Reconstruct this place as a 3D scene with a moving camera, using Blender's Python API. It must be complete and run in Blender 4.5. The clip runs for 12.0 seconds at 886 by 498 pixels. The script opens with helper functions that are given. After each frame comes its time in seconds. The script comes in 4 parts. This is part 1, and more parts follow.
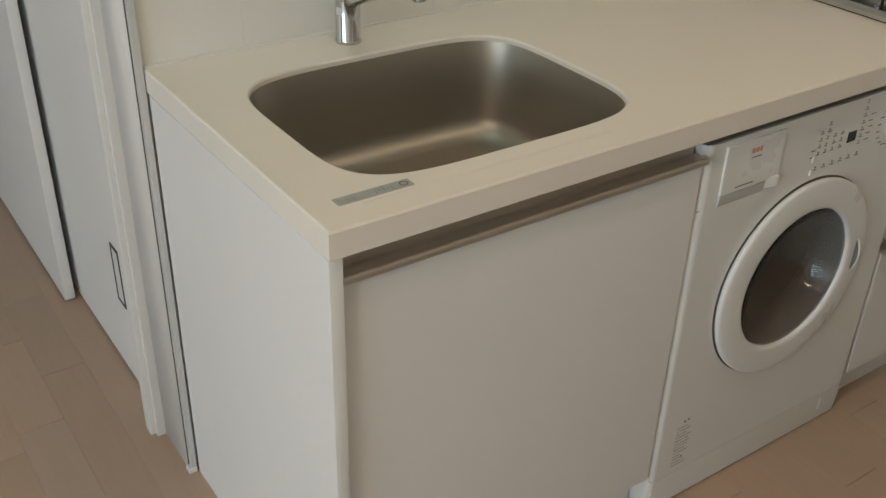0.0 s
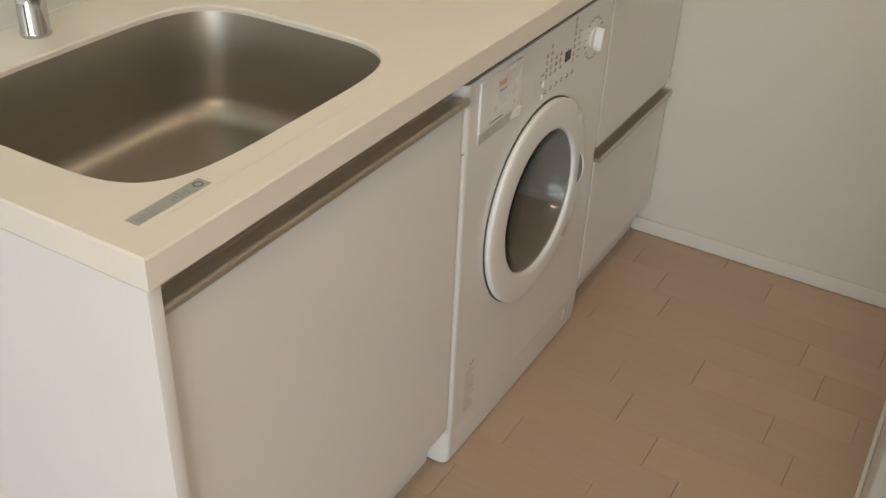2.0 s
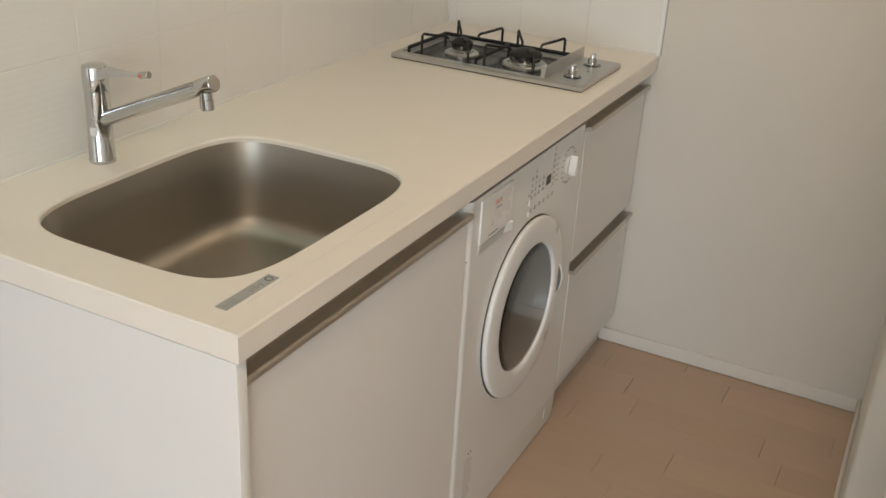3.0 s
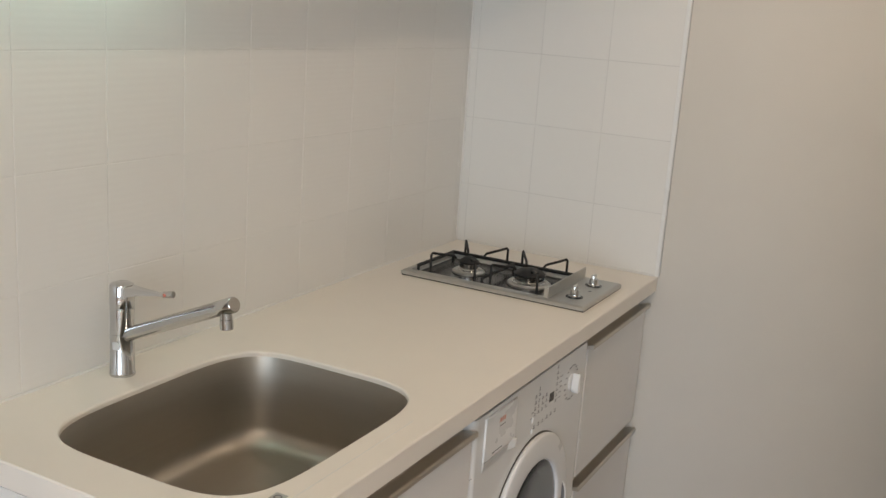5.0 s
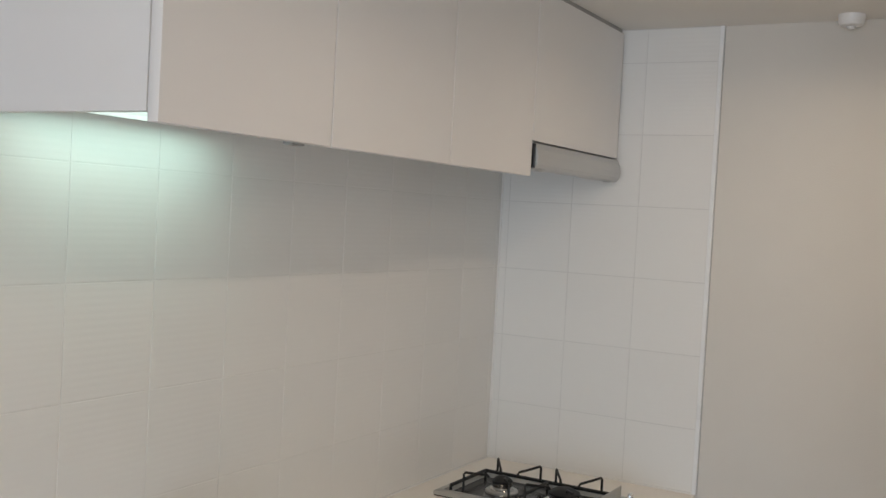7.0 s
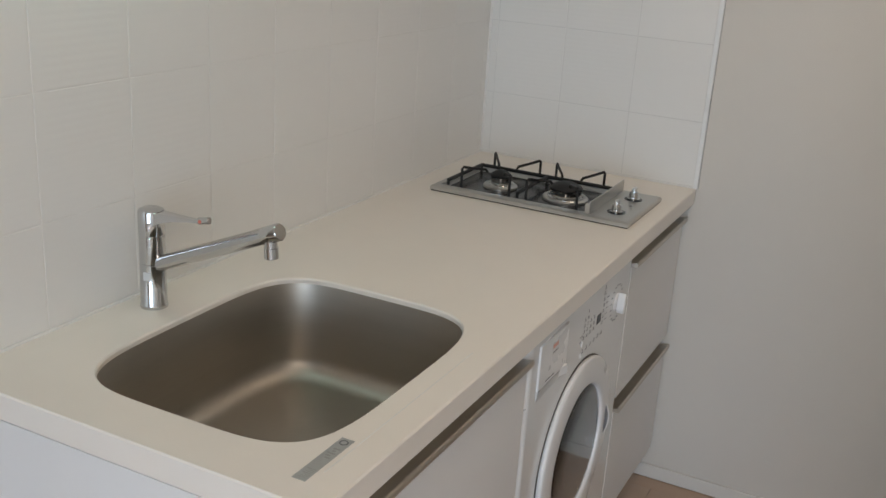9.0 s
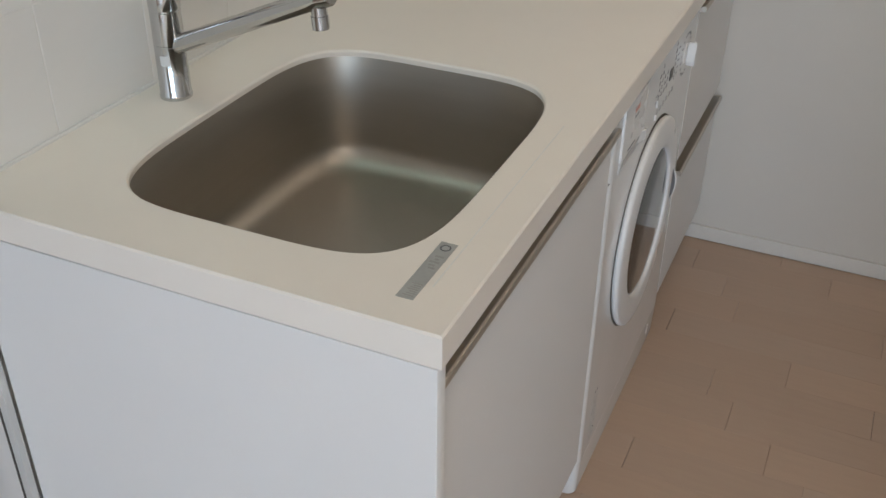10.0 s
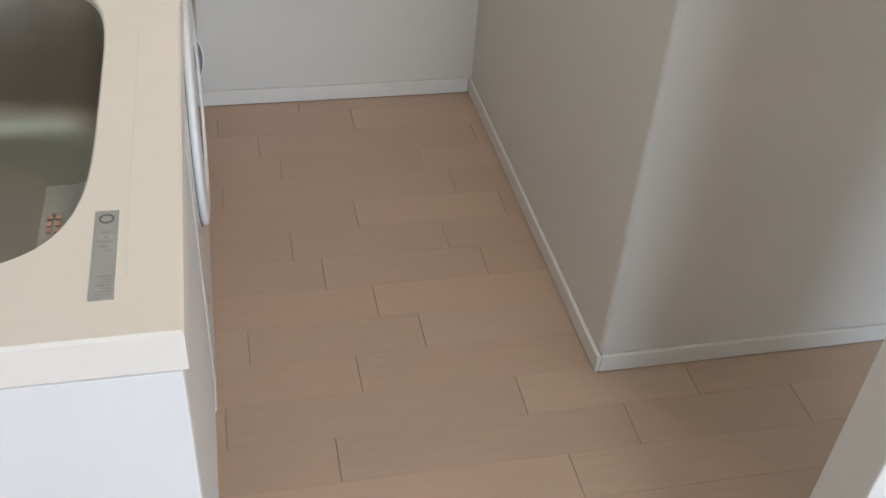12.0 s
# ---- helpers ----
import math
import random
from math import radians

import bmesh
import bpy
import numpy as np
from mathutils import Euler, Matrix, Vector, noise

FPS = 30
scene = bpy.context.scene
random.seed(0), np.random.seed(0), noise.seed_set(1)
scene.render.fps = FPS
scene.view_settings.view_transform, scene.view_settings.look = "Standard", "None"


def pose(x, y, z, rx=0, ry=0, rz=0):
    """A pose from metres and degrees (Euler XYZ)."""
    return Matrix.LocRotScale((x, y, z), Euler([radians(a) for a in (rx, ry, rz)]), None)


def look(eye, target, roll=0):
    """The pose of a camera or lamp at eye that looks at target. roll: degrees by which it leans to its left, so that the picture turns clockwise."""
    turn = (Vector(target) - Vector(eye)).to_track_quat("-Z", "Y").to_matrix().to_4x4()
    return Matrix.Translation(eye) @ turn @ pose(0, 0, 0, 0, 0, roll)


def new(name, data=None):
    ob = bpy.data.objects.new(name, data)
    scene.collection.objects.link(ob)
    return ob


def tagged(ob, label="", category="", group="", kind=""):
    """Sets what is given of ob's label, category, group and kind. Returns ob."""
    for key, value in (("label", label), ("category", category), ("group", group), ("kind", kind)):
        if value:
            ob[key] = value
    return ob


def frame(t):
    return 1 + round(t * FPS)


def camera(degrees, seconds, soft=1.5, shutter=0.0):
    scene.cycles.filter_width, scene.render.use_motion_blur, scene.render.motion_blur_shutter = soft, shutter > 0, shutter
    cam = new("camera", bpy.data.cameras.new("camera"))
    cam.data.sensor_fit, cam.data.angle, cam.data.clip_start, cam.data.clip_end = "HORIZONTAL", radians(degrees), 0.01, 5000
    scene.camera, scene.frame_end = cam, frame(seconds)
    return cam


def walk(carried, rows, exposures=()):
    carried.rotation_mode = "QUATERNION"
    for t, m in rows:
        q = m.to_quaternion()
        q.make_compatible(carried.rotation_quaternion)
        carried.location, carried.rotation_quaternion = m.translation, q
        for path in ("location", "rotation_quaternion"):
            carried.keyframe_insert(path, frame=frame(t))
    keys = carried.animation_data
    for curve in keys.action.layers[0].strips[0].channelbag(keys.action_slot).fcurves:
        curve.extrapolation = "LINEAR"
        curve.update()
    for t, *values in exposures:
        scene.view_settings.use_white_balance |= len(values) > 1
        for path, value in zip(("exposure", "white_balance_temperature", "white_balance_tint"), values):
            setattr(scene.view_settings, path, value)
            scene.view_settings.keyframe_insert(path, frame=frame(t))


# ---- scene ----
cam = camera(47.5, 12.0, 1.5)
PATH = [
    (0, (-0.47, -1.508, 1.442), (0.515, -0.109, 0.407), 1.7),
    (0.2, (-0.492, -1.471, 1.426), (0.636, -0.152, 0.431), 0.4),
    (0.5, (-0.496, -1.434, 1.428), (0.75, -0.262, 0.391), 2.4),
    (1, (-0.476, -1.358, 1.412), (0.807, -0.273, 0.327), 2.6),
    (1.5, (-0.442, -1.288, 1.399), (0.887, -0.319, 0.262), 2.1),
    (2, (-0.561, -1.261, 1.398), (0.902, -0.429, 0.317), 2.5),
    (2.5, (-0.744, -1.281, 1.426), (0.813, -0.513, 0.433), 0.9),
    (2.7, (-0.788, -1.28, 1.442), (0.802, -0.494, 0.517), 1.9),
    (4.5, (-0.863, -1.306, 1.493), (0.834, -0.446, 0.876), 4.1),
    (5, (-0.872, -1.305, 1.514), (0.851, -0.404, 1.045), 4.0),
    (5.5, (-0.888, -1.276, 1.531), (0.845, -0.349, 1.161), 4.8),
    (6, (-0.9, -1.303, 1.548), (0.836, -0.34, 1.299), 4.9),
    (6.5, (-0.923, -1.308, 1.549), (0.816, -0.325, 1.448), 3.5),
    (6.7, (-0.917, -1.302, 1.547), (0.823, -0.317, 1.496), 3.1),
    (8.5, (-0.874, -1.233, 1.52), (0.848, -0.32, 1.074), 3.6),
    (9, (-0.811, -1.137, 1.497), (0.888, -0.303, 0.849), 3.7),
    (9.5, (-0.735, -0.992, 1.442), (0.871, -0.242, 0.515), 1.7),
    (10, (-0.675, -0.908, 1.415), (0.869, -0.223, 0.344), 0.7),
    (10.5, (-0.714, -0.824, 1.421), (0.911, -0.39, 0.338), 2.1),
    (11, (-0.757, -0.744, 1.423), (0.895, -0.646, 0.3), 3.2),
    (11.5, (-0.687, -0.684, 1.393), (0.925, -0.831, 0.218), 6.3),
    (12, (-0.545, -0.657, 1.369), (0.952, -1.042, 0.101), 4.4),
]
EXPOSURES = [(0.0, -0.28, 6750, 5), (0.5, -0.27, 6900, 6), (1.5, 0.02, 7080, 8), (2.5, 0.11, 7050, 9), (4.5, 0.01, 6720, 10), (5.5, 0.01, 6600, 11),
             (6.5, -0.18, 6420, 11), (8.5, -0.18, 6230, 10), (9.5, -0.15, 6080, 10), (10.5, -0.12, 6020, 8), (11.5, 0.14, 5930, 7), (12.0, 0.30, 5980, 9)]
walk(cam, [(t, look(eye, target, roll)) for t, eye, target, roll in PATH], EXPOSURES)

# ---- world and light ----
world = bpy.data.worlds.new("world")
scene.world = world
world.use_nodes = True
wn = world.node_tree.nodes
sky = wn.new("ShaderNodeTexSky")
sky.sky_type, sky.sun_disc, sky.sun_elevation, sky.sun_rotation = "NISHITA", False, radians(40), radians(200)
wn["Background"].inputs["Strength"].default_value = 0.10
world.node_tree.links.new(sky.outputs["Color"], wn["Background"].inputs["Color"])


def area_lamp(name, where, target, sx, sy, watts, colour, shape="RECTANGLE", spread=180):
    data = bpy.data.lights.new(name, "AREA")
    data.shape, data.size, data.size_y, data.energy, data.color, data.spread = shape, sx, sy, watts, colour, radians(spread)
    ob = new(name, data)
    ob.matrix_world = look(where, target)
    return ob


WINDOW_WATTS, DOWN_WATTS, TUBE_WATTS, ROOM_WATTS = 74.0, 1.8, 0.46, 20.0
FILL_WEST_WATTS = 1.6
area_lamp("window_light", (-3.96, -1.70, 1.12), (0, -1.70, 1.0), 2.0, 1.8, WINDOW_WATTS, (0.72, 0.86, 1.0))
area_lamp("downlight_lamp", (1.18, -0.95, 2.062), (1.18, -0.95, 0), 0.07, 0.07, DOWN_WATTS, (1.0, 0.80, 0.60), "DISK", 160)
# added fill, unseen: warms the worktop and the cabinet fronts
area_lamp("downlight_fill_west", (0.36, -0.95, 2.062), (0.36, -0.95, 0), 0.07, 0.07, FILL_WEST_WATTS, (1.0, 0.79, 0.57), "DISK", 150)
area_lamp("undercabinet_lamp", (0.27, -0.080, 1.6690), (0.27, -0.060, 0), 0.42, 0.035, TUBE_WATTS, (0.66, 1.0, 0.86))
# added warm fill light out of view; no known lamp stands here
room = bpy.data.lights.new("fill_lamp", "POINT")
room.energy, room.color, room.shadow_soft_size = ROOM_WATTS, (1.0, 0.79, 0.58), 0.09
new("fill_lamp", room).location = (-1.4, -1.45, 1.94)


# ---- materials ----
def material(name, base, rough=0.5, metal=0.0, var=0.06, var_scale=6.0, bump=0.0, bump_scale=200.0, stretch=(1, 1, 1),
             island=0.0, coat=0.0, emit=None, power=0.0, rough_var=0.08):
    """A surface with two scales of colour variation, uneven gloss and fine relief."""
    m = bpy.data.materials.new(name)
    m.use_nodes = True
    nt = m.node_tree
    nodes, links = nt.nodes, nt.links
    bsdf = nodes["Principled BSDF"]
    co = nodes.new("ShaderNodeTexCoord")
    mp = nodes.new("ShaderNodeMapping")
    mp.inputs["Scale"].default_value = stretch
    links.new(co.outputs["Object"], mp.inputs["Vector"])
    big = nodes.new("ShaderNodeTexNoise")
    big.inputs["Scale"].default_value, big.inputs["Detail"].default_value = var_scale, 4
    fine = nodes.new("ShaderNodeTexNoise")
    fine.inputs["Scale"].default_value, fine.inputs["Detail"].default_value = bump_scale, 3
    for n in (big, fine):
        links.new(mp.outputs["Vector"], n.inputs["Vector"])
    mix = nodes.new("ShaderNodeMath")
    mix.operation = "MULTIPLY_ADD"
    mix.inputs[1].default_value = 0.35
    links.new(fine.outputs["Fac"], mix.inputs[0])
    links.new(big.outputs["Fac"], mix.inputs[2])
    ramp = nodes.new("ShaderNodeMapRange")
    ramp.inputs["From Min"].default_value, ramp.inputs["From Max"].default_value = 0.3, 1.05
    ramp.inputs["To Min"].default_value, ramp.inputs["To Max"].default_value = 1 - var, 1 + var
    links.new(mix.outputs[0], ramp.inputs["Value"])
    tone = ramp.outputs[0]
    if island:
        info = nodes.new("ShaderNodeObjectInfo")
        rr = nodes.new("ShaderNodeMapRange")
        rr.inputs["To Min"].default_value, rr.inputs["To Max"].default_value = 1 - island, 1 + island
        links.new(info.outputs["Random"], rr.inputs["Value"])
        mul = nodes.new("ShaderNodeMath")
        mul.operation = "MULTIPLY"
        links.new(rr.outputs[0], mul.inputs[0])
        links.new(tone, mul.inputs[1])
        tone = mul.outputs[0]
    sc = nodes.new("ShaderNodeVectorMath")
    sc.operation = "SCALE"
    sc.inputs[0].default_value = base
    links.new(tone, sc.inputs["Scale"])
    links.new(sc.outputs["Vector"], bsdf.inputs["Base Color"])
    rg = nodes.new("ShaderNodeMapRange")
    rg.inputs["To Min"].default_value, rg.inputs["To Max"].default_value = max(rough - rough_var, 0.02), min(rough + rough_var, 1)
    links.new(big.outputs["Fac"], rg.inputs["Value"])
    links.new(rg.outputs[0], bsdf.inputs["Roughness"])
    bsdf.inputs["Metallic"].default_value = metal
    bsdf.inputs["Coat Weight"].default_value = coat
    bsdf.inputs["Coat Roughness"].default_value = 0.15
    if bump:
        bp = nodes.new("ShaderNodeBump")
        bp.inputs["Strength"].default_value, bp.inputs["Distance"].default_value = bump, 0.001
        links.new(fine.outputs["Fac"], bp.inputs["Height"])
        links.new(bp.outputs["Normal"], bsdf.inputs["Normal"])
    if emit:
        bsdf.inputs["Emission Color"].default_value = (*emit, 1)
        bsdf.inputs["Emission Strength"].default_value = power
    return m


def tile_material():
    """Glazed white tile with a fine pressed weave of short dashes."""
    m = material("white_tile", (0.78, 0.77, 0.745), 0.38, var=0.015, var_scale=3, bump=0.0, bump_scale=60, island=0.012, rough_var=0.01)
    nt = m.node_tree
    nodes, links = nt.nodes, nt.links
    co = nodes.new("ShaderNodeTexCoord")
    sep = nodes.new("ShaderNodeSeparateXYZ")
    links.new(co.outputs["Object"], sep.inputs[0])
    dash = nodes.new("ShaderNodeTexNoise")
    dash.inputs["Scale"].default_value, dash.inputs["Detail"].default_value = 55, 1
    links.new(co.outputs["Object"], dash.inputs["Vector"])

    def wave(socket, pitch):
        k = nodes.new("ShaderNodeMath")
        k.operation = "MULTIPLY"
        k.inputs[1].default_value = 2 * math.pi / pitch
        links.new(socket, k.inputs[0])
        sn = nodes.new("ShaderNodeMath")
        sn.operation = "SINE"
        links.new(k.outputs[0], sn.inputs[0])
        return sn.outputs[0]

    mul = nodes.new("ShaderNodeMath")
    mul.operation = "MULTIPLY"
    links.new(dash.outputs["Fac"], mul.inputs[0])
    links.new(wave(sep.outputs["Z"], 0.0120), mul.inputs[1])
    bp = nodes.new("ShaderNodeBump")
    bp.inputs["Strength"].default_value, bp.inputs["Distance"].default_value = 0.20, 0.0005
    links.new(mul.outputs[0], bp.inputs["Height"])
    links.new(bp.outputs["Normal"], nodes["Principled BSDF"].inputs["Normal"])
    return m


def wood_material():
    """Pale washed oak: streaks along the plank, each plank its own tone."""
    m = material("pale_oak", (0.476, 0.355, 0.266), 0.42, var=0.05, var_scale=9, bump=0.12, bump_scale=120, stretch=(9, 0.8, 1),
                 island=0.05)
    nt = m.node_tree
    nodes, links = nt.nodes, nt.links
    bsdf = nodes["Principled BSDF"]
    tone = bsdf.inputs["Base Color"].links[0].from_socket
    info = nodes.new("ShaderNodeObjectInfo")
    ramp = nodes.new("ShaderNodeMapRange")
    ramp.inputs["To Min"].default_value, ramp.inputs["To Max"].default_value = 0.99, 1.025
    turn = nodes.new("ShaderNodeMath")
    turn.operation = "FRACT"
    wide = nodes.new("ShaderNodeMath")
    wide.operation = "MULTIPLY"
    wide.inputs[1].default_value = 7.31
    links.new(info.outputs["Random"], wide.inputs[0])
    links.new(wide.outputs[0], turn.inputs[0])
    links.new(turn.outputs[0], ramp.inputs["Value"])
    warm = nodes.new("ShaderNodeCombineXYZ")
    warm.inputs["Y"].default_value = 1.0
    back = nodes.new("ShaderNodeMath")
    back.operation = "SUBTRACT"
    back.inputs[0].default_value = 2.01
    links.new(ramp.outputs[0], back.inputs[1])
    links.new(ramp.outputs[0], warm.inputs["X"])
    links.new(back.outputs[0], warm.inputs["Z"])
    mul = nodes.new("ShaderNodeVectorMath")
    mul.operation = "MULTIPLY"
    links.new(tone, mul.inputs[0])
    links.new(warm.outputs[0], mul.inputs[1])
    links.new(mul.outputs[0], bsdf.inputs["Base Color"])
    return m


def brushed_steel():
    m = material("brushed_steel", (0.43, 0.40, 0.355), 0.44, 1.0, var=0.05, var_scale=2.5, bump=0.06, bump_scale=60, stretch=(1, 1, 30), rough_var=0.05)
    return m


def glass_material():
    m = bpy.data.materials.new("tinted_glass")
    m.use_nodes = True
    b = m.node_tree.nodes["Principled BSDF"]
    b.inputs["Base Color"].default_value = (0.74, 0.76, 0.76, 1)
    b.inputs["Roughness"].default_value = 0.04
    b.inputs["Transmission Weight"].default_value = 1.0
    b.inputs["IOR"].default_value = 1.45
    return m


PAINT = material("white_wallpaper", (0.67, 0.64, 0.592), 0.85, var=0.03, var_scale=4, bump=0.55, bump_scale=420)
CEIL = material("ceiling_paper", (0.80, 0.78, 0.74), 0.9, var=0.03, var_scale=3, bump=0.4, bump_scale=380)
BASEB = material("ivory_baseboard", (0.71, 0.685, 0.645), 0.5, var=0.03, var_scale=9, bump=0.05)
TRIMW = material("white_trim", (0.78, 0.77, 0.75), 0.42, var=0.03, var_scale=9, bump=0.05)
LAMINATE = material("white_laminate", (0.80, 0.79, 0.78), 0.50, var=0.015, var_scale=5, bump=0.02, bump_scale=500)
SOLID = material("ivory_solid_surface", (0.845, 0.795, 0.73), 0.36, var=0.02, var_scale=14, bump=0.03, bump_scale=700)
TILE = tile_material()
GROUT = material("pale_grout", (0.78, 0.77, 0.745), 0.9, var=0.08, var_scale=30, bump=0.3)
GREYGROUT = material("grey_grout", (0.68, 0.67, 0.65), 0.9, var=0.1, var_scale=30, bump=0.3)
OAK = wood_material()
SUBFLOOR = material("dark_joint", (0.34, 0.25, 0.185), 0.9, var=0.1, var_scale=10)
STEEL = brushed_steel()
PLATE = material("satin_steel_plate", (0.54, 0.535, 0.515), 0.38, 1.0, var=0.05, var_scale=6, bump=0.05, bump_scale=90, stretch=(30, 1, 1))
CHROME = material("polished_chrome", (0.60, 0.60, 0.60), 0.09, 1.0, var=0.02, var_scale=5, rough_var=0.03)
ALU = material("anodised_aluminium", (0.62, 0.58, 0.52), 0.45, 1.0, var=0.05, var_scale=8, bump=0.05, bump_scale=80, stretch=(1, 20, 20))
# metal of the finger recesses with its shade mixed into the base colour
RECESS = material("olive_grey_recess_shade", (0.36, 0.345, 0.295), 0.5, 0.3, var=0.05, var_scale=8)
GREYP = material("pale_grey_plastic", (0.60, 0.60, 0.59), 0.35, var=0.02, var_scale=6)
# near-black for dark joints and for shade painted into gaps
JOINTSHADE = material("dark_joint_and_gap_shade", (0.10, 0.09, 0.08), 0.7, var=0.1)
GREYSEAL = material("grey_seal", (0.36, 0.355, 0.345), 0.55, var=0.05, var_scale=12)
ENAMEL = material("white_enamel", (0.80, 0.80, 0.795), 0.22, var=0.012, var_scale=4, bump=0.015, bump_scale=300, coat=0.25)
PLASTIC = material("white_plastic", (0.82, 0.82, 0.82), 0.30, var=0.012, var_scale=6, bump=0.01)
IRON = material("black_cast_iron", (0.008, 0.008, 0.0085), 0.55, var=0.25, var_scale=40, bump=0.25, bump_scale=260)
BLACK = material("black_plastic", (0.015, 0.015, 0.016), 0.25, var=0.1)
DRUM = material("drum_steel", (0.30, 0.30, 0.30), 0.38, 0.9, var=0.15, var_scale=12, bump=0.3, bump_scale=110)
GASKET = material("grey_gasket", (0.085, 0.085, 0.088), 0.6, var=0.12, var_scale=20, bump=0.1)
GLASS = glass_material()
PALEINK = material("pale_grey_print", (0.42, 0.42, 0.41), 0.6, var=0.3, var_scale=90)
INK = material("grey_print", (0.16, 0.16, 0.17), 0.6, var=0.2, var_scale=60)
RED = material("red_print", (0.56, 0.17, 0.12), 0.5, var=0.1, var_scale=60)
FADED = material("faded_red_print", (0.62, 0.33, 0.27), 0.6, var=0.1, var_scale=60)
LABEL = material("silver_label", (0.46, 0.47, 0.46), 0.40, 0.5, var=0.10, var_scale=60, bump=0.05)
PAPER = material("white_paper", (0.78, 0.76, 0.73), 0.8, var=0.04, var_scale=20, bump=0.1)
HOODM = material("silver_hood_paint", (0.55, 0.55, 0.54), 0.38, 0.7, var=0.04, var_scale=8)
BRONZE = material("dark_bronze", (0.10, 0.085, 0.07), 0.4, 0.8, var=0.1, var_scale=30)
GLOW = material("lamp_glow", (0.9, 0.9, 0.85), 0.5, var=0.0, emit=(1.0, 0.86, 0.68), power=9.0)
TUBEGLOW = material("tube_glow", (0.9, 0.95, 0.92), 0.5, var=0.0, emit=(0.78, 1.0, 0.90), power=0.8)
OUTSIDE = material("window_frame_grey", (0.45, 0.45, 0.45), 0.4, 0.6)

# ---- building helpers ----
ORIGIN = {}


def mesh_object(name, bm, mat, smooth=None):
    bmesh.ops.recalc_face_normals(bm, faces=bm.faces)
    me = bpy.data.meshes.new(name)
    bm.to_mesh(me)
    bm.free()
    me.materials.append(mat)
    if smooth is not None:
        me.shade_smooth()
        me.set_sharp_from_angle(angle=radians(smooth))
        whole = sum(p.area for p in me.polygons)
        for p in me.polygons:
            p.use_smooth = p.area < 0.05 * whole
    return new(name, me)


def thing(name, where, label, category, group=""):
    ob = new(name)
    ob.empty_display_size = 0.05
    ob.location = where
    ORIGIN[ob.name] = Vector(where)
    return tagged(ob, label, category, group)


def part(name, bm, mat, parent, label="", smooth=35):
    """Links a bmesh, built in world metres, as one mesh under a thing or a part."""
    base = ORIGIN.get(parent.name, Vector((0, 0, 0)))
    bmesh.ops.translate(bm, verts=bm.verts, vec=-base)
    ob = mesh_object(name, bm, mat, smooth)
    ob.parent = parent
    ORIGIN[ob.name] = base
    return tagged(ob, label) if label else ob


def solo(name, bm, mat, where, label, category, group="", smooth=35):
    bmesh.ops.translate(bm, verts=bm.verts, vec=-Vector(where))
    ob = mesh_object(name, bm, mat, smooth)
    ob.location = where
    ORIGIN[ob.name] = Vector(where)
    return tagged(ob, label, category, group)


def structure(name, bm, mat, label, category, smooth=35):
    ob = mesh_object(name, bm, mat, smooth)
    ORIGIN[ob.name] = Vector((0, 0, 0))
    return tagged(ob, label, category, kind="structure")


def box(x0, x1, y0, y1, z0, z1, bevel=0.0, seg=2, bm=None):
    own = bmesh.new()
    bmesh.ops.create_cube(own, size=1.0)
    for v in own.verts:
        v.co = Vector(((x0 + x1) / 2 + v.co.x * (x1 - x0), (y0 + y1) / 2 + v.co.y * (y1 - y0), (z0 + z1) / 2 + v.co.z * (z1 - z0)))
    if bevel:
        bmesh.ops.bevel(own, geom=list(own.edges), offset=bevel, segments=seg, profile=0.5, affect="EDGES", clamp_overlap=True)
    if bm is None:
        return own
    tmp = bpy.data.meshes.new("tmp")
    own.to_mesh(tmp)
    own.free()
    bm.from_mesh(tmp)
    bpy.data.meshes.remove(tmp)
    return bm


def frame_axes(a, b):
    d = (Vector(b) - Vector(a)).normalized()
    up = Vector((0, 0, 1)) if abs(d.z) < 0.95 else Vector((1, 0, 0))
    u = d.cross(up).normalized()
    return d, u, d.cross(u).normalized()


def lathe(a, b, profile, seg=32, bm=None):
    """A turned solid on the axis from a to b: profile of (metres along, radius)."""
    bm = bm or bmesh.new()
    d, u, w = frame_axes(a, b)
    rings = []
    for h, r in profile:
        c = Vector(a) + d * h
        if r < 1e-6:
            rings.append([bm.verts.new(c)])
        else:
            rings.append([bm.verts.new(c + (u * math.cos(k) + w * math.sin(k)) * r) for k in (2 * math.pi * i / seg for i in range(seg))])
    for p, q in zip(rings, rings[1:]):
        for i in range(seg):
            j = (i + 1) % seg
            if len(p) == 1 and len(q) > 1:
                bm.faces.new((p[0], q[j], q[i]))
            elif len(q) == 1 and len(p) > 1:
                bm.faces.new((p[i], p[j], q[0]))
            elif len(p) > 1:
                bm.faces.new((p[i], p[j], q[j], q[i]))
    return bm


def rod(points, r, seg=10, bm=None):
    """A round bar through the given points, with closed ends."""
    bm = bm or bmesh.new()
    pts = [Vector(p) for p in points]
    rings = []
    for i, p in enumerate(pts):
        d = (pts[min(i + 1, len(pts) - 1)] - pts[max(i - 1, 0)]).normalized()
        up = Vector((0.13, 0.21, 0.97)) if abs(d.z) < 0.9 else Vector((1, 0.1, 0))
        u = d.cross(up).normalized()
        w = d.cross(u).normalized()
        rings.append([bm.verts.new(p + (u * math.cos(2 * math.pi * k / seg) + w * math.sin(2 * math.pi * k / seg)) * r) for k in range(seg)])
    for a, b in zip(rings, rings[1:]):
        for i in range(seg):
            j = (i + 1) % seg
            bm.faces.new((a[i], a[j], b[j], b[i]))
    bm.faces.new(rings[0])
    bm.faces.new(rings[-1])
    return bm


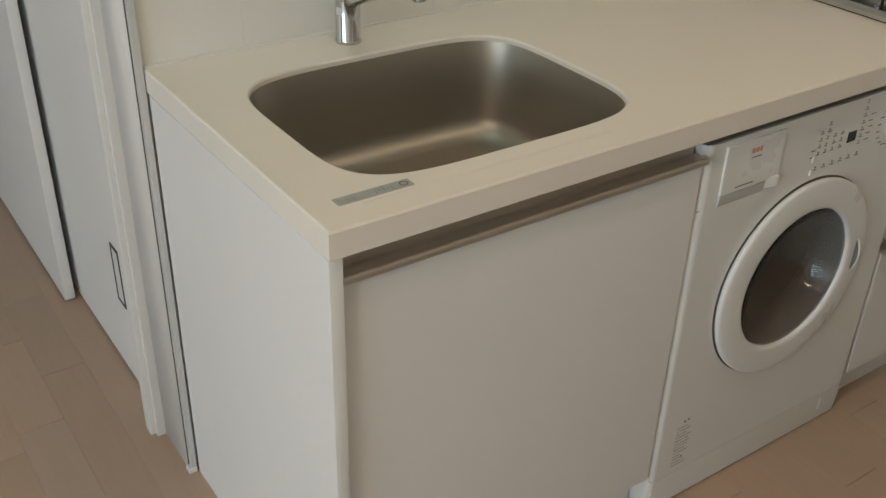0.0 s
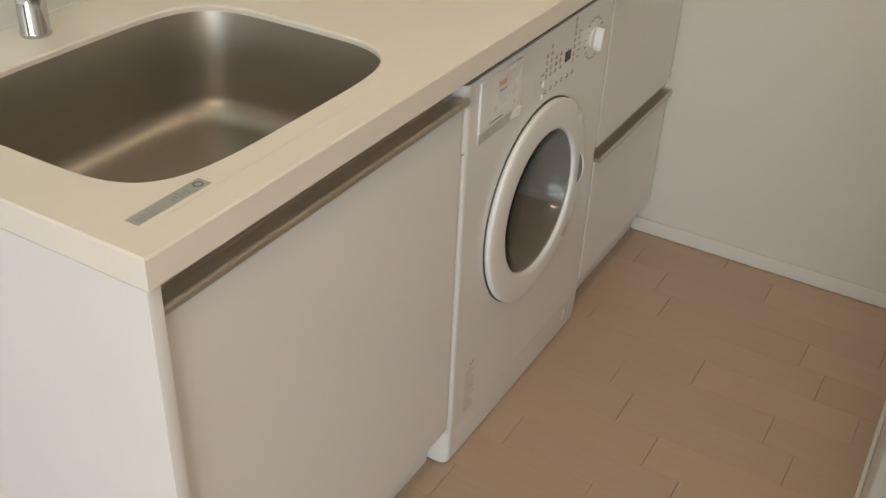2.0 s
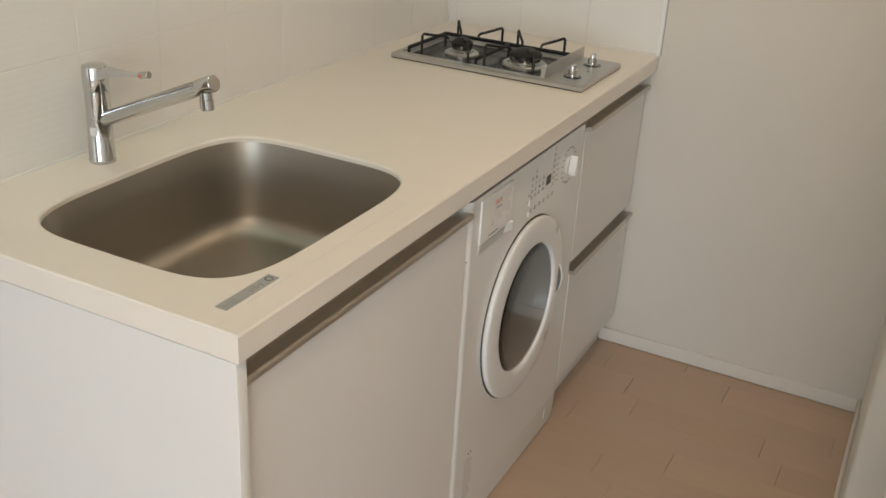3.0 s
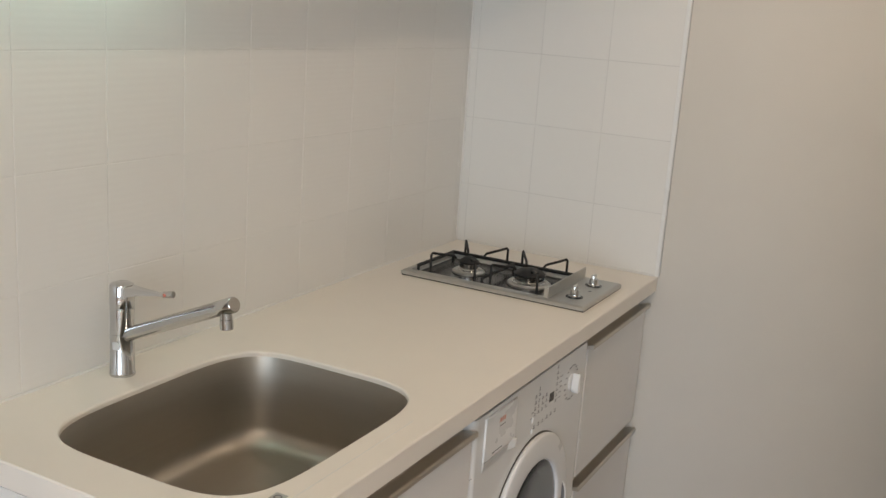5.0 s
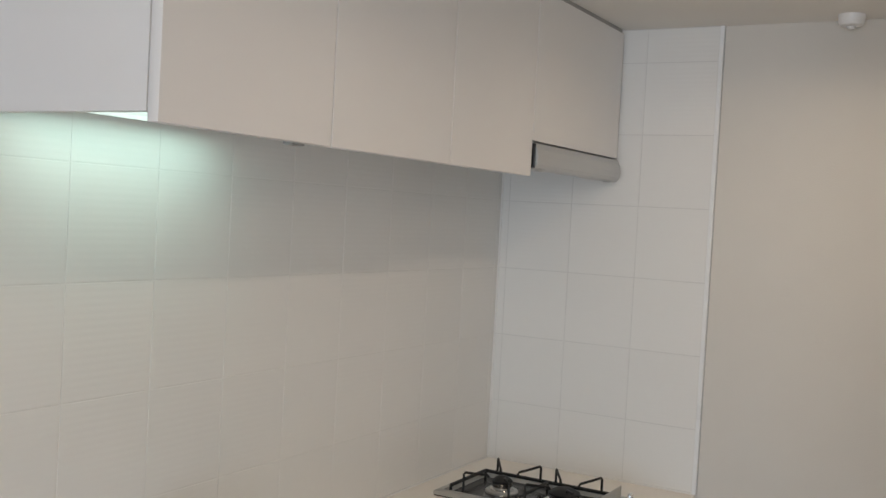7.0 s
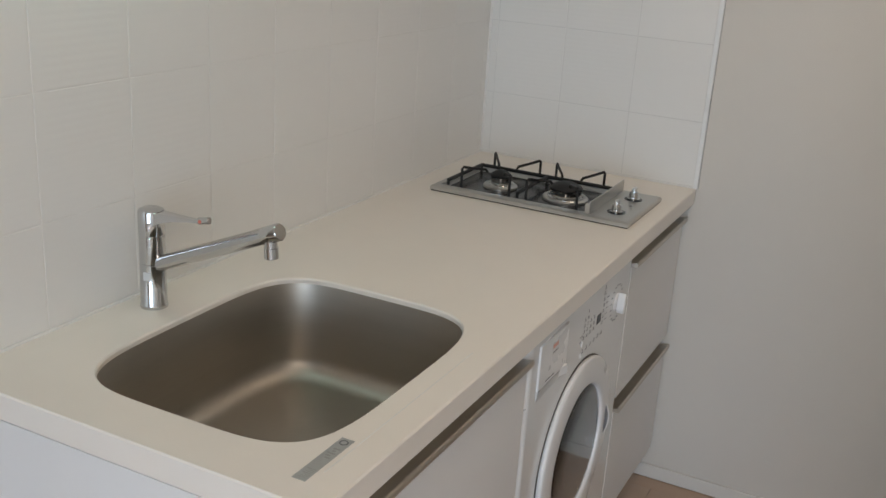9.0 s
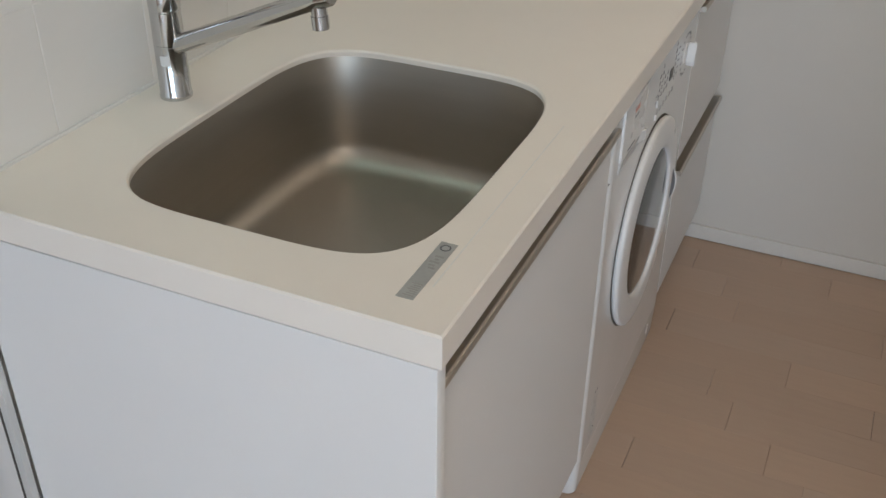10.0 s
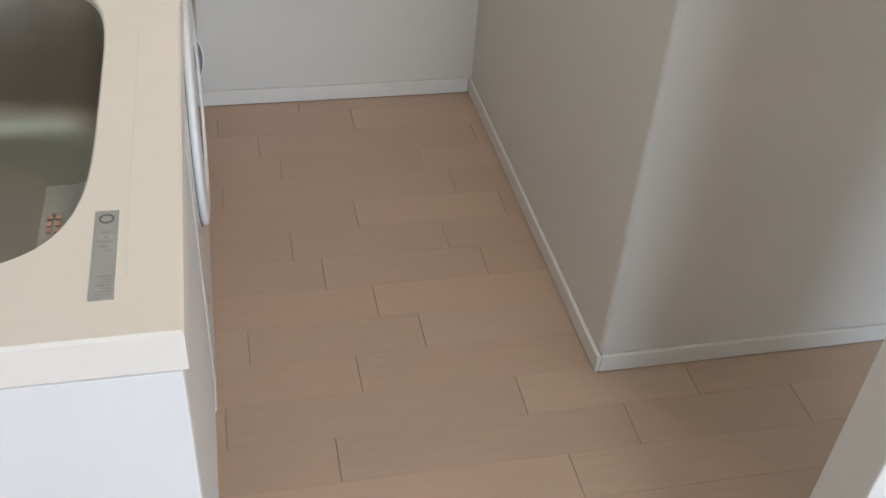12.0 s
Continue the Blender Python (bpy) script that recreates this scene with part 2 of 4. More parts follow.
def prism(outline, axis, lo, hi, bevel=0.0):
    """An outline of 2D points drawn out along an axis ('x', 'y' or 'z')."""
    bm = bmesh.new()

    def at(p, h):
        return {"x": (h, p[0], p[1]), "y": (p[0], h, p[1]), "z": (p[0], p[1], h)}[axis]

    lowv = [bm.verts.new(at(p, lo)) for p in outline]
    topv = [bm.verts.new(at(p, hi)) for p in outline]
    n = len(outline)
    bm.faces.new(lowv)
    bm.faces.new(topv)
    for i in range(n):
        bm.faces.new((lowv[i], lowv[(i + 1) % n], topv[(i + 1) % n], topv[i]))
    if bevel:
        bmesh.ops.recalc_face_normals(bm, faces=bm.faces)
        bmesh.ops.bevel(bm, geom=list(bm.edges), offset=bevel, segments=2, profile=0.5, affect="EDGES", clamp_overlap=True)
    return bm


# ---- main measures ----
END_X = 1.704          # face of the tiled end wall
PAINT_X = 1.710        # painted part of the end wall
COUNTER_Y, COUNTER_Z = -0.609, 0.850
EDGE = 0.0405          # height of the worktop edge
FACE_Y = -0.588        # cabinet fronts
CEIL_Z = 2.07
SOUTH_Y = -1.291       # wall opposite the counter
NOOK_X = 0.681         # its outer corner
MODULE = 0.192

# ---- structure ----
floor = structure("floor", box(-4.2, 1.86, -3.2, 3.2, -0.12, -0.006), SUBFLOOR, "pale washed oak strip floor in staggered short boards", "floor")
wall_north = structure("wall_north", box(-0.012, 1.86, 0.0009, 0.12, 0, CEIL_Z), GROUT, "kitchen back wall with large square white tiles", "wall")
wall_east = structure("wall_east", box(PAINT_X, 1.86, -1.40, 0.006, 0, CEIL_Z), PAINT, "off-white papered end wall beside the hob", "wall")
wall_south = structure("wall_south", prism([(NOOK_X + 0.012 - 0.012 * math.sin(math.pi / 16 * i), SOUTH_Y - 0.012 + 0.012 * math.cos(math.pi / 16 * i)) for i in range(9)] + [(NOOK_X, -3.2), (1.86, -3.2), (1.86, -1.40), (PAINT_X, -1.40), (PAINT_X, SOUTH_Y + 0.012)], "z", 0, CEIL_Z), PAINT,
                       "off-white papered wall block opposite the counter", "wall")
partition = structure("wall_partition", box(0.034, 0.112, -1.80, -1.323, 0, CEIL_Z, 0.003), TRIMW, "narrow white post standing by the nook", "wall")
hall = structure("wall_hall", box(-0.014, 0.10, 0.124, 0.14, 0, CEIL_Z), PAINT, "narrow off-white wall strip beside the counter end", "wall")
bm = box(-0.0145, -0.0125, 0.0047, 0.132, 0, CEIL_Z)
box(0.03, 0.12, 0.14, 3.06, 0, CEIL_Z, bm=bm)
structure("wall_closet", bm, TRIMW, "off-white wall face behind the sliding doors", "wall")
structure("wall_north_far", box(-4.2, 0.12, 3.06, 3.2, 0, CEIL_Z), PAINT, "off-white wall closing the hall", "wall")
structure("wall_south_far", box(-4.2, NOOK_X, -3.2, -3.06, 0, CEIL_Z), PAINT, "off-white wall closing the room", "wall")
bm = box(-4.2, -4.0, -3.06, -2.75, 0, CEIL_Z)
box(-4.2, -4.0, -0.65, 3.06, 0, CEIL_Z, bm=bm)
box(-4.2, -4.0, -2.75, -0.65, 2.02, CEIL_Z, bm=bm)
box(-4.2, -4.0, -2.75, -0.65, 0, 0.15, bm=bm)
structure("wall_west", bm, PAINT, "off-white wall with a wide daylight window", "wall")
win = structure("window_1", box(-4.12, -4.08, -1.73, -1.67, 0.15, 2.02, 0.004), OUTSIDE, "wide window with grey aluminium frame", "window")
for a in (-2.75, -0.69):
    part("window_frame", box(-4.12, -4.08, a, a + 0.04, 0.15, 2.02, 0.004), OUTSIDE, win)
for a in (0.15, 1.98):
    part("window_frame", box(-4.12, -4.08, -2.71, -0.69, a, a + 0.04, 0.004), OUTSIDE, win)
structure("ceiling", box(-4.2, 1.86, -3.2, 3.2, CEIL_Z, CEIL_Z + 0.12), CEIL, "plain off-white papered kitchen ceiling", "ceiling")


def baseboard(x0, x1, y0, y1):
    structure("baseboard", box(x0, x1, y0, y1, 0.0012, 0.042, 0.003), BASEB, "low white baseboard along the floor", "baseboard")


baseboard(PAINT_X - 0.009, PAINT_X, SOUTH_Y + 0.022, -0.55)
structure("baseboard", prism([(NOOK_X - 0.009, SOUTH_Y), (PAINT_X, SOUTH_Y + 0.0122), (PAINT_X, SOUTH_Y + 0.0212), (NOOK_X - 0.009, SOUTH_Y + 0.009)], "z", 0.0012, 0.042, 0.003), BASEB, "low white baseboard along the floor", "baseboard")
baseboard(NOOK_X - 0.009, NOOK_X, -3.06, SOUTH_Y)

# metal edge of the tiled part of the end wall
structure("trim_tile_edge", box(END_X - 0.004, PAINT_X, -0.612, -0.601, COUNTER_Z, CEIL_Z, 0.0010), PLASTIC, "slim bright white tile edging strip", "trim")
structure("trim_tile_joint", box(PAINT_X - 0.0012, PAINT_X + 0.001, -0.6132, -0.6122, COUNTER_Z, CEIL_Z), GREYSEAL, "thin grey joint beside the tile edging", "trim", smooth=None)
structure("trim_counter_end", box(-0.0135, -0.002, -0.0105, 0.002, 0.012, CEIL_Z, 0.001), GREYP, "pale grey sealing strip at the wall end", "trim")
structure("trim_strip_joint", box(-0.0148, -0.0125, 0.0022, 0.0045, 0.012, CEIL_Z), JOINTSHADE, "thin dark joint beside the sealing strip", "trim", smooth=None)
structure("trim_foot", box(-0.020, -0.002, -0.012, 0.006, 0.0, 0.014, 0.002), TRIMW, "small white foot block of the strip", "trim")

structure("trim_sealant", box(0.001, END_X - 0.001, -0.0045, 0.0005, COUNTER_Z - 0.001, COUNTER_Z + 0.0045, 0.0015), TRIMW, "white silicone bead between worktop and tiles", "trim")
structure("trim_sealant_end", box(END_X - 0.0045, END_X + 0.0005, -0.600, -0.0045, COUNTER_Z - 0.001, COUNTER_Z + 0.0045, 0.0015), TRIMW, "white silicone bead between worktop and end wall", "trim")
structure("trim_corner_bead", box(END_X - 0.004, END_X + 0.0005, -0.004, 0.0005, COUNTER_Z + 0.0045, CEIL_Z, 0.0012), TRIMW, "white silicone bead in the tiled corner", "trim")

# closet frame and sliding doors in the hall
bm = box(-0.043, 0.02, 0.140, 0.168, 0, CEIL_Z, 0.002)
box(-0.032, 0.02, 0.128, 0.139, 0, CEIL_Z, 0.002, bm=bm)
structure("trim_closet_jamb", bm, TRIMW, "stepped white closet door jamb", "trim")
back_door = structure("door_1", box(-0.005, 0.022, 0.169, 1.05, 0.006, 2.03, 0.002), LAMINATE, "closed white sliding closet door with a recessed pull", "door")
bm = box(-0.0075, -0.004, 0.312, 0.362, 0.206, 0.212, 0.0008)
for b in ((0.312, 0.362, 0.342, 0.348), (0.312, 0.318, 0.212, 0.342), (0.356, 0.362, 0.212, 0.342)):
    box(-0.0075, -0.004, *b, 0.0008, bm=bm)
part("recessed_pull", bm, BRONZE, back_door, "dark metal frame of a recessed pull")
part("pull_plate", box(-0.0062, -0.004, 0.318, 0.356, 0.212, 0.342), TRIMW, back_door)
structure("door_2", box(-0.046, -0.021, 0.722, 1.66, 0.008, 2.03, 0.002), LAMINATE, "white sliding closet door drawn in front of the other", "door")

# ---- counter ----
SINK_C, SINK_A, SINK_B, SINK_N = (0.344, -0.3275), 0.259, 0.2045, 4.6


def rim_point(k, a=SINK_A, b=SINK_B):
    c, s = math.cos(k), math.sin(k)
    return (SINK_C[0] + a * math.copysign(abs(c) ** (2 / SINK_N), c), SINK_C[1] + b * math.copysign(abs(s) ** (2 / SINK_N), s))


def countertop():
    bm = bmesh.new()
    x0, x1, y0, y1 = 0.0, END_X - 0.001, COUNTER_Y, 0.0
    n = 128
    ks = [2 * math.pi * i / n for i in range(n)]
    inner = [rim_point(k) for k in ks]
    outer = []
    for p in inner:
        dx, dy = p[0] - SINK_C[0], p[1] - SINK_C[1]
        s = min((x1 - SINK_C[0]) / dx if dx > 1e-9 else 1e9, (x0 - SINK_C[0]) / dx if dx < -1e-9 else 1e9,
                (y1 - SINK_C[1]) / dy if dy > 1e-9 else 1e9, (y0 - SINK_C[1]) / dy if dy < -1e-9 else 1e9)
        outer.append([SINK_C[0] + dx * s, SINK_C[1] + dy * s])
    for corner in ((x0, y0), (x1, y0), (x1, y1), (x0, y1)):
        i = min(range(n), key=lambda q: math.hypot(outer[q][0] - corner[0], outer[q][1] - corner[1]))
        outer[i] = list(corner)

    def loop(pts, z, inset=0.0):
        out = []
        for x, y in pts:
            if inset:
                x, y = min(max(x, x0 + inset), x1 - inset), min(max(y, y0 + inset), y1 - inset)
            out.append(bm.verts.new((x, y, z)))
        return out

    grow = [(SINK_C[0] + (x - SINK_C[0]) * 1.008, SINK_C[1] + (y - SINK_C[1]) * 1.010) for x, y in inner]
    loops = [loop(inner, COUNTER_Z - 0.0075), loop(inner, COUNTER_Z - 0.0025), loop(grow, COUNTER_Z), loop(outer, COUNTER_Z, 0.0025),
             loop(outer, COUNTER_Z - 0.0025), loop(outer, COUNTER_Z - EDGE + 0.002), loop(outer, COUNTER_Z - EDGE, 0.002)]
    loops.append(loop(grow, COUNTER_Z - EDGE))
    for a, b in zip(loops, loops[1:] + loops[:1]):
        for i in range(n):
            j = (i + 1) % n
            bm.faces.new((a[i], a[j], b[j], b[i]))
    return bm


counter = solo("countertop", countertop(), SOLID, (0.85, -0.30, COUNTER_Z - EDGE), "ivory solid-surface kitchen worktop with a sink cutout", "countertop", smooth=25)


def sink_rings(depth):
    bm = bmesh.new()
    n = 128
    ks = [2 * math.pi * i / n for i in range(n)]
    rings = []
    for z, f in depth:
        rings.append([bm.verts.new((*rim_point(k, SINK_A * (1 - (1 - f) * SINK_B / SINK_A), SINK_B * f), z)) for k in ks])
    for a, b in zip(rings, rings[1:]):
        for i in range(n):
            j = (i + 1) % n
            bm.faces.new((a[i], a[j], b[j], b[i]))
    return bm, rings


def sink_bowl():
    wall = 0.044
    depth = [(COUNTER_Z - 0.0085, 1.003), (COUNTER_Z - 0.011, 0.998), (0.76, 0.978), (SINK_Z + wall, 0.966)]
    for i in range(1, 11):
        q = math.pi / 2 * i / 10
        depth.append((SINK_Z + 0.002 + (wall - 0.002) * (1 - math.sin(q)), 0.966 - (0.038 / SINK_B) * (1 - math.cos(q))))
    bm, rings = sink_rings(depth + [(SINK_Z + 0.001, 0.55), (SINK_Z, 0.25)])
    bm.faces.new(rings[-1])
    return bm


SINK_Z = 0.661
basin = thing("kitchen_sink", (SINK_C[0], SINK_C[1], SINK_Z), "deep brushed stainless undermount sink with rounded corners", "sink")
part("bowl", sink_bowl(), STEEL, basin, "brushed steel bowl", smooth=60)
part("flange", sink_rings([(COUNTER_Z - EDGE, 1.10), (COUNTER_Z - 0.0078, 1.10), (COUNTER_Z - 0.0078, 1.0035), (COUNTER_Z - 0.0092, 1.0032), (COUNTER_Z - 0.0092, 1.09), (COUNTER_Z - EDGE, 1.09)])[0], STEEL, basin, smooth=40)

# leaflet left in the bowl
leaf = thing("leaflet", (0.41, -0.455, SINK_Z + 0.004), "white paper leaflet with red print lying in the sink", "paper")
bm = bmesh.new()
grid = [[bm.verts.new((0.328 + 0.130 * i / 6, -0.441 - 0.060 * j / 4, SINK_Z + 0.005 + 0.0022 * math.sin(i * 0.9) + (0.016 * max(0, j - 2) ** 2 / 4))) for j in range(5)] for i in range(7)]
for i in range(6):
    for j in range(4):
        bm.faces.new((grid[i][j], grid[i + 1][j], grid[i + 1][j + 1], grid[i][j + 1]))
bmesh.ops.solidify(bm, geom=list(bm.faces), thickness=0.0006)
part("sheet", bm, PAPER, leaf, smooth=60)
bm = bmesh.new()
for i in range(3):
    for j in range(2):
        box(0.362 + 0.012 * i, 0.369 + 0.012 * i, -0.463 + 0.009 * j, -0.458 + 0.009 * j, SINK_Z + 0.0086, SINK_Z + 0.0094, bm=bm)
tagged(part("red_print", bm, FADED, leaf, "blocks of red print", smooth=None), kind="stuff")

# silver label on the worktop
lab = thing("worktop_label", (0.096, -0.546, COUNTER_Z), "silver foil maker's label stuck on the worktop", "label")
part("foil", box(0.042, 0.152, -0.5585, -0.5395, COUNTER_Z, COUNTER_Z + 0.0006), LABEL, lab, smooth=None)
bm = lathe((0.141, -0.549, COUNTER_Z + 0.0005), (0.141, -0.549, 1), [(0, 0.0062), (0.0004, 0.0062), (0.0004, 0.0044), (0, 0.0044)], 20)
part("round_mark", bm, INK, lab, smooth=None)
bm = bmesh.new()
for i in range(7):
    box(0.047 + i * 0.0035, 0.0485 + i * 0.0035, -0.5565, -0.5445 - 0.002 * (i % 3), COUNTER_Z + 0.0004, COUNTER_Z + 0.0009, bm=bm)
for i in range(5):
    box(0.098 + i * 0.0058, 0.1015 + i * 0.0058, -0.555 + 0.003 * (i % 2), -0.5475 + 0.002 * (i % 3), COUNTER_Z + 0.0004, COUNTER_Z + 0.0009, bm=bm)
tagged(part("print_bars", bm, GREYSEAL, lab, smooth=None), kind="stuff")
solo("worktop_line", box(0.071, 0.478, -0.5672, -0.5658, COUNTER_Z, COUNTER_Z + 0.0005), GROUT, (0.27, -0.5665, COUNTER_Z), "thin pale line along the worktop edge", "film", smooth=None)

# ---- tap ----
tap = thing("kitchen_tap", (0.343, -0.054, COUNTER_Z), "polished chrome single-lever sink tap with a long swivel spout", "tap")
bx, by = 0.343, -0.054
body = part("body", lathe((bx, by, COUNTER_Z), (bx, by, 2), [(0, 0), (0, 0.0222), (0.004, 0.0225), (0.006, 0.0212), (0.074, 0.0208), (0.0748, 0.0200), (0.0760, 0.0200), (0.0768, 0.0208),
                                                        (0.121, 0.0206), (0.122, 0.0196), (0.124, 0.0196)], 40), CHROME, tap)
cap = part("lever_cap", lathe((bx, by, COUNTER_Z + 0.124), (bx, by, 2), [(0, 0), (0, 0.0206), (0.002, 0.0210), (0.036, 0.0210), (0.040, 0.0195), (0.042, 0.0150), (0.0425, 0)], 40), CHROME, tap)
lx, ly = 0.346, -0.170
d = Vector((lx - bx, ly - by, 0)).normalized()
side = Vector((-d.y, d.x, 0))
bm = bmesh.new()
secs = []
for s, half, top, low in ((0.004, 0.014, 0.159, 0.134), (0.025, 0.0120, 0.1590, 0.143), (0.05, 0.0090, 0.1590, 0.150), (0.08, 0.0062, 0.1592, 0.1545), (0.100, 0.0050, 0.1600, 0.1562), (0.104, 0.0045, 0.1600, 0.1565)):
    c = Vector((bx, by, COUNTER_Z + 0.004)) + d * s
    secs.append([bm.verts.new(c + side * a * half + Vector((0, 0, z))) for a, z in ((-1, low), (-1, top - 0.001), (-0.8, top), (0.8, top), (1, top - 0.001), (1, low))])
for a, b in zip(secs, secs[1:]):
    for i in range(6):
        bm.faces.new((a[i], a[(i + 1) % 6], b[(i + 1) % 6], b[i]))
bm.faces.new(secs[0])
bm.faces.new(secs[-1])
lever = part("lever", bm, CHROME, tap, smooth=40)
tip = Vector((bx, by, COUNTER_Z + 0.1620)) + d * 0.094
tilt = (d + Vector((0, 0, 0.22))).normalized()
part("lever_end", lathe(tip, tip + tilt, [(0, 0), (0, 0.0052), (0.001, 0.0058), (0.020, 0.0058), (0.021, 0.0050), (0.021, 0)], 20), CHROME, lever)
mark = tip - side * 0.0054 + tilt * 0.006
part("lever_mark", lathe(mark, mark - side, [(0, 0), (0, 0.0030), (0.0010, 0.0028), (0.0010, 0)], 14), RED, lever, "small red temperature mark")
root, end = Vector((bx, by - 0.006, COUNTER_Z + 0.072)), Vector((0.324, -0.306, 1.0300))
sl = (end - root).length
spout = part("spout", lathe(root, end, [(0, 0), (0, 0.0125), (sl - 0.022, 0.0125), (sl - 0.021, 0.0132), (sl + 0.010, 0.0132), (sl + 0.012, 0.0118), (sl + 0.0125, 0)], 28), CHROME, tap)
part("aerator", lathe((0.3245, -0.299, 1.021), (0.3240, -0.3025, 0.98), [(0, 0.0098), (0.014, 0.0098), (0.0145, 0.0108), (0.030, 0.0108), (0.031, 0.0095), (0.031, 0)], 24), CHROME, spout)
v = Vector((-0.97, -0.25, 0)).normalized()
bm = bmesh.new()
st = []
for i in range(5):
    a = math.atan2(v.y, v.x) - 0.32 + i * 0.16
    st.append([bm.verts.new((bx + math.cos(a) * 0.02125, by + math.sin(a) * 0.02125, COUNTER_Z + z)) for z in (0.050, 0.064)])
for a, b in zip(st, st[1:]):
    bm.faces.new((a[0], b[0], b[1], a[1]))
part("sticker", bm, GREYP, tap, "small white paper sticker")

# ---- base cabinets ----
DOOR_TOP, DOOR_LOW = 0.769, 0.098
WASH_X0, WASH_X1 = 0.669, 1.257


def handle_profile(x0, x1, z):
    """Aluminium grip: a lip along the top of a front, with the hand gap above it."""
    f = FACE_Y - 0.012
    return prism([(f, z - 0.0055), (f - 0.0004, z + 0.001), (f + 0.0008, z + 0.0040), (f + 0.0035, z + 0.0052), (f + 0.008, z + 0.0036), (f + 0.030, z - 0.001), (f + 0.033, z + 0.0008),
                  (f + 0.0355, z + 0.026), (f + 0.0375, z + 0.026), (f + 0.0375, z - 0.006), (f + 0.0122, z - 0.006), (f + 0.0110, z - 0.0066)], "x", x0, x1)


sinkcab = thing("sink_cabinet", (0.33, -0.30, 0), "white laminate sink cabinet with one wide front and metal grip", "cabinet")
part("end_panel", box(0.001, 0.021, -0.604, -0.012, 0.0, COUNTER_Z - EDGE - 0.001, 0.0012), LAMINATE, sinkcab)


def base_carcass(cab, x0, x1):
    top, low = COUNTER_Z - EDGE - 0.001, DOOR_LOW
    part("side_panel", box(x0, x0 + 0.018, FACE_Y + 0.028, -0.02, low, top), LAMINATE, cab, smooth=None)
    part("side_panel", box(x1 - 0.018, x1, FACE_Y + 0.028, -0.02, low, top), LAMINATE, cab, smooth=None)
    part("bottom_panel", box(x0 + 0.018, x1 - 0.018, FACE_Y + 0.028, -0.02, low, low + 0.018), LAMINATE, cab, smooth=None)
    part("back_panel", box(x0 + 0.018, x1 - 0.018, -0.03, -0.02, low + 0.018, top), LAMINATE, cab, smooth=None)


base_carcass(sinkcab, 0.0215, 0.664)
part("recess", box(0.0225, 0.663, FACE_Y + 0.0265, FACE_Y + 0.0278, DOOR_TOP, COUNTER_Z - EDGE - 0.0015), RECESS, sinkcab, "metal finger recess, its shade put into the olive-grey colour", smooth=None)
# dark strips paint the shade in the narrow gaps either side of the front
for gx0, gx1 in ((0.0213, 0.0232), (0.6649, 0.6682)):
    part("joint", box(gx0, gx1, FACE_Y + 0.006, FACE_Y + 0.020, DOOR_LOW + 0.002, DOOR_TOP - 0.008), JOINTSHADE, sinkcab, "dark strip painting the shade in the gap beside the front", smooth=None)
front = part("front", box(0.0235, 0.6645, FACE_Y, FACE_Y + 0.020, DOOR_LOW, DOOR_TOP - 0.0065, 0.0012), LAMINATE, sinkcab)
part("grip", handle_profile(0.0235, 0.6635, DOOR_TOP), ALU, front, "brushed aluminium grip rail", smooth=20)
part("plinth", box(0.0215, 0.664, -0.548, -0.53, 0.0, DOOR_LOW - 0.002), LAMINATE, sinkcab)

drawers = thing("drawer_cabinet", (1.48, -0.30, 0), "white laminate cabinet of two deep drawers under the hob", "cabinet")
DX0, DX1 = 1.264, END_X - 0.002
base_carcass(drawers, DX0, DX1)
MID = 0.410
# same painted gap shade, between machine and drawers
part("joint", box(1.2580, 1.2610, FACE_Y + 0.006, FACE_Y + 0.020, DOOR_LOW + 0.002, DOOR_TOP - 0.008), JOINTSHADE, drawers, "dark strip painting the shade in the gap beside the drawer fronts", smooth=None)
for low, top in ((DOOR_LOW, MID), (MID + 0.029, DOOR_TOP)):
    part("recess", box(DX0 + 0.001, DX1 - 0.001, FACE_Y + 0.0265, FACE_Y + 0.0278, top, top + (0.0285 if top < 0.5 else 0.038)), RECESS, drawers, "metal finger recess, its shade put into the olive-grey colour", smooth=None)
    fr = part("drawer_front", box(DX0 - 0.0022, DX1 - 0.003, FACE_Y, FACE_Y + 0.020, low, top - 0.0065, 0.0012), LAMINATE, drawers)
    part("grip", handle_profile(DX0 - 0.0022, DX1 - 0.003, top), ALU, fr, "brushed aluminium grip rail", smooth=20)
part("plinth", box(DX0, DX1, -0.548, -0.53, 0.0, DOOR_LOW - 0.002), LAMINATE, drawers)

# ---- washing machine ----
WF = -0.590
washer = thing("washing_machine", ((WASH_X0 + WASH_X1) / 2, -0.32, 0), "white front-loading washing machine built in under the worktop", "washing machine")


def rounded_plan(x0, x1, y0, y1, r, n=6):
    pts = []
    for cx, cy, a0 in ((x0 + r, y0 + r, math.pi), (x1 - r, y0 + r, 1.5 * math.pi)):
        for i in range(n + 1):
            a = a0 + math.pi / 2 * i / n
            pts.append((cx + r * math.cos(a), cy + r * math.sin(a)))
    return pts + [(x1, y1), (x0, y1)]


CX, CZ, RO, RG = 0.963, 0.452, 0.201, 0.143

KICK_Z = 0.0835


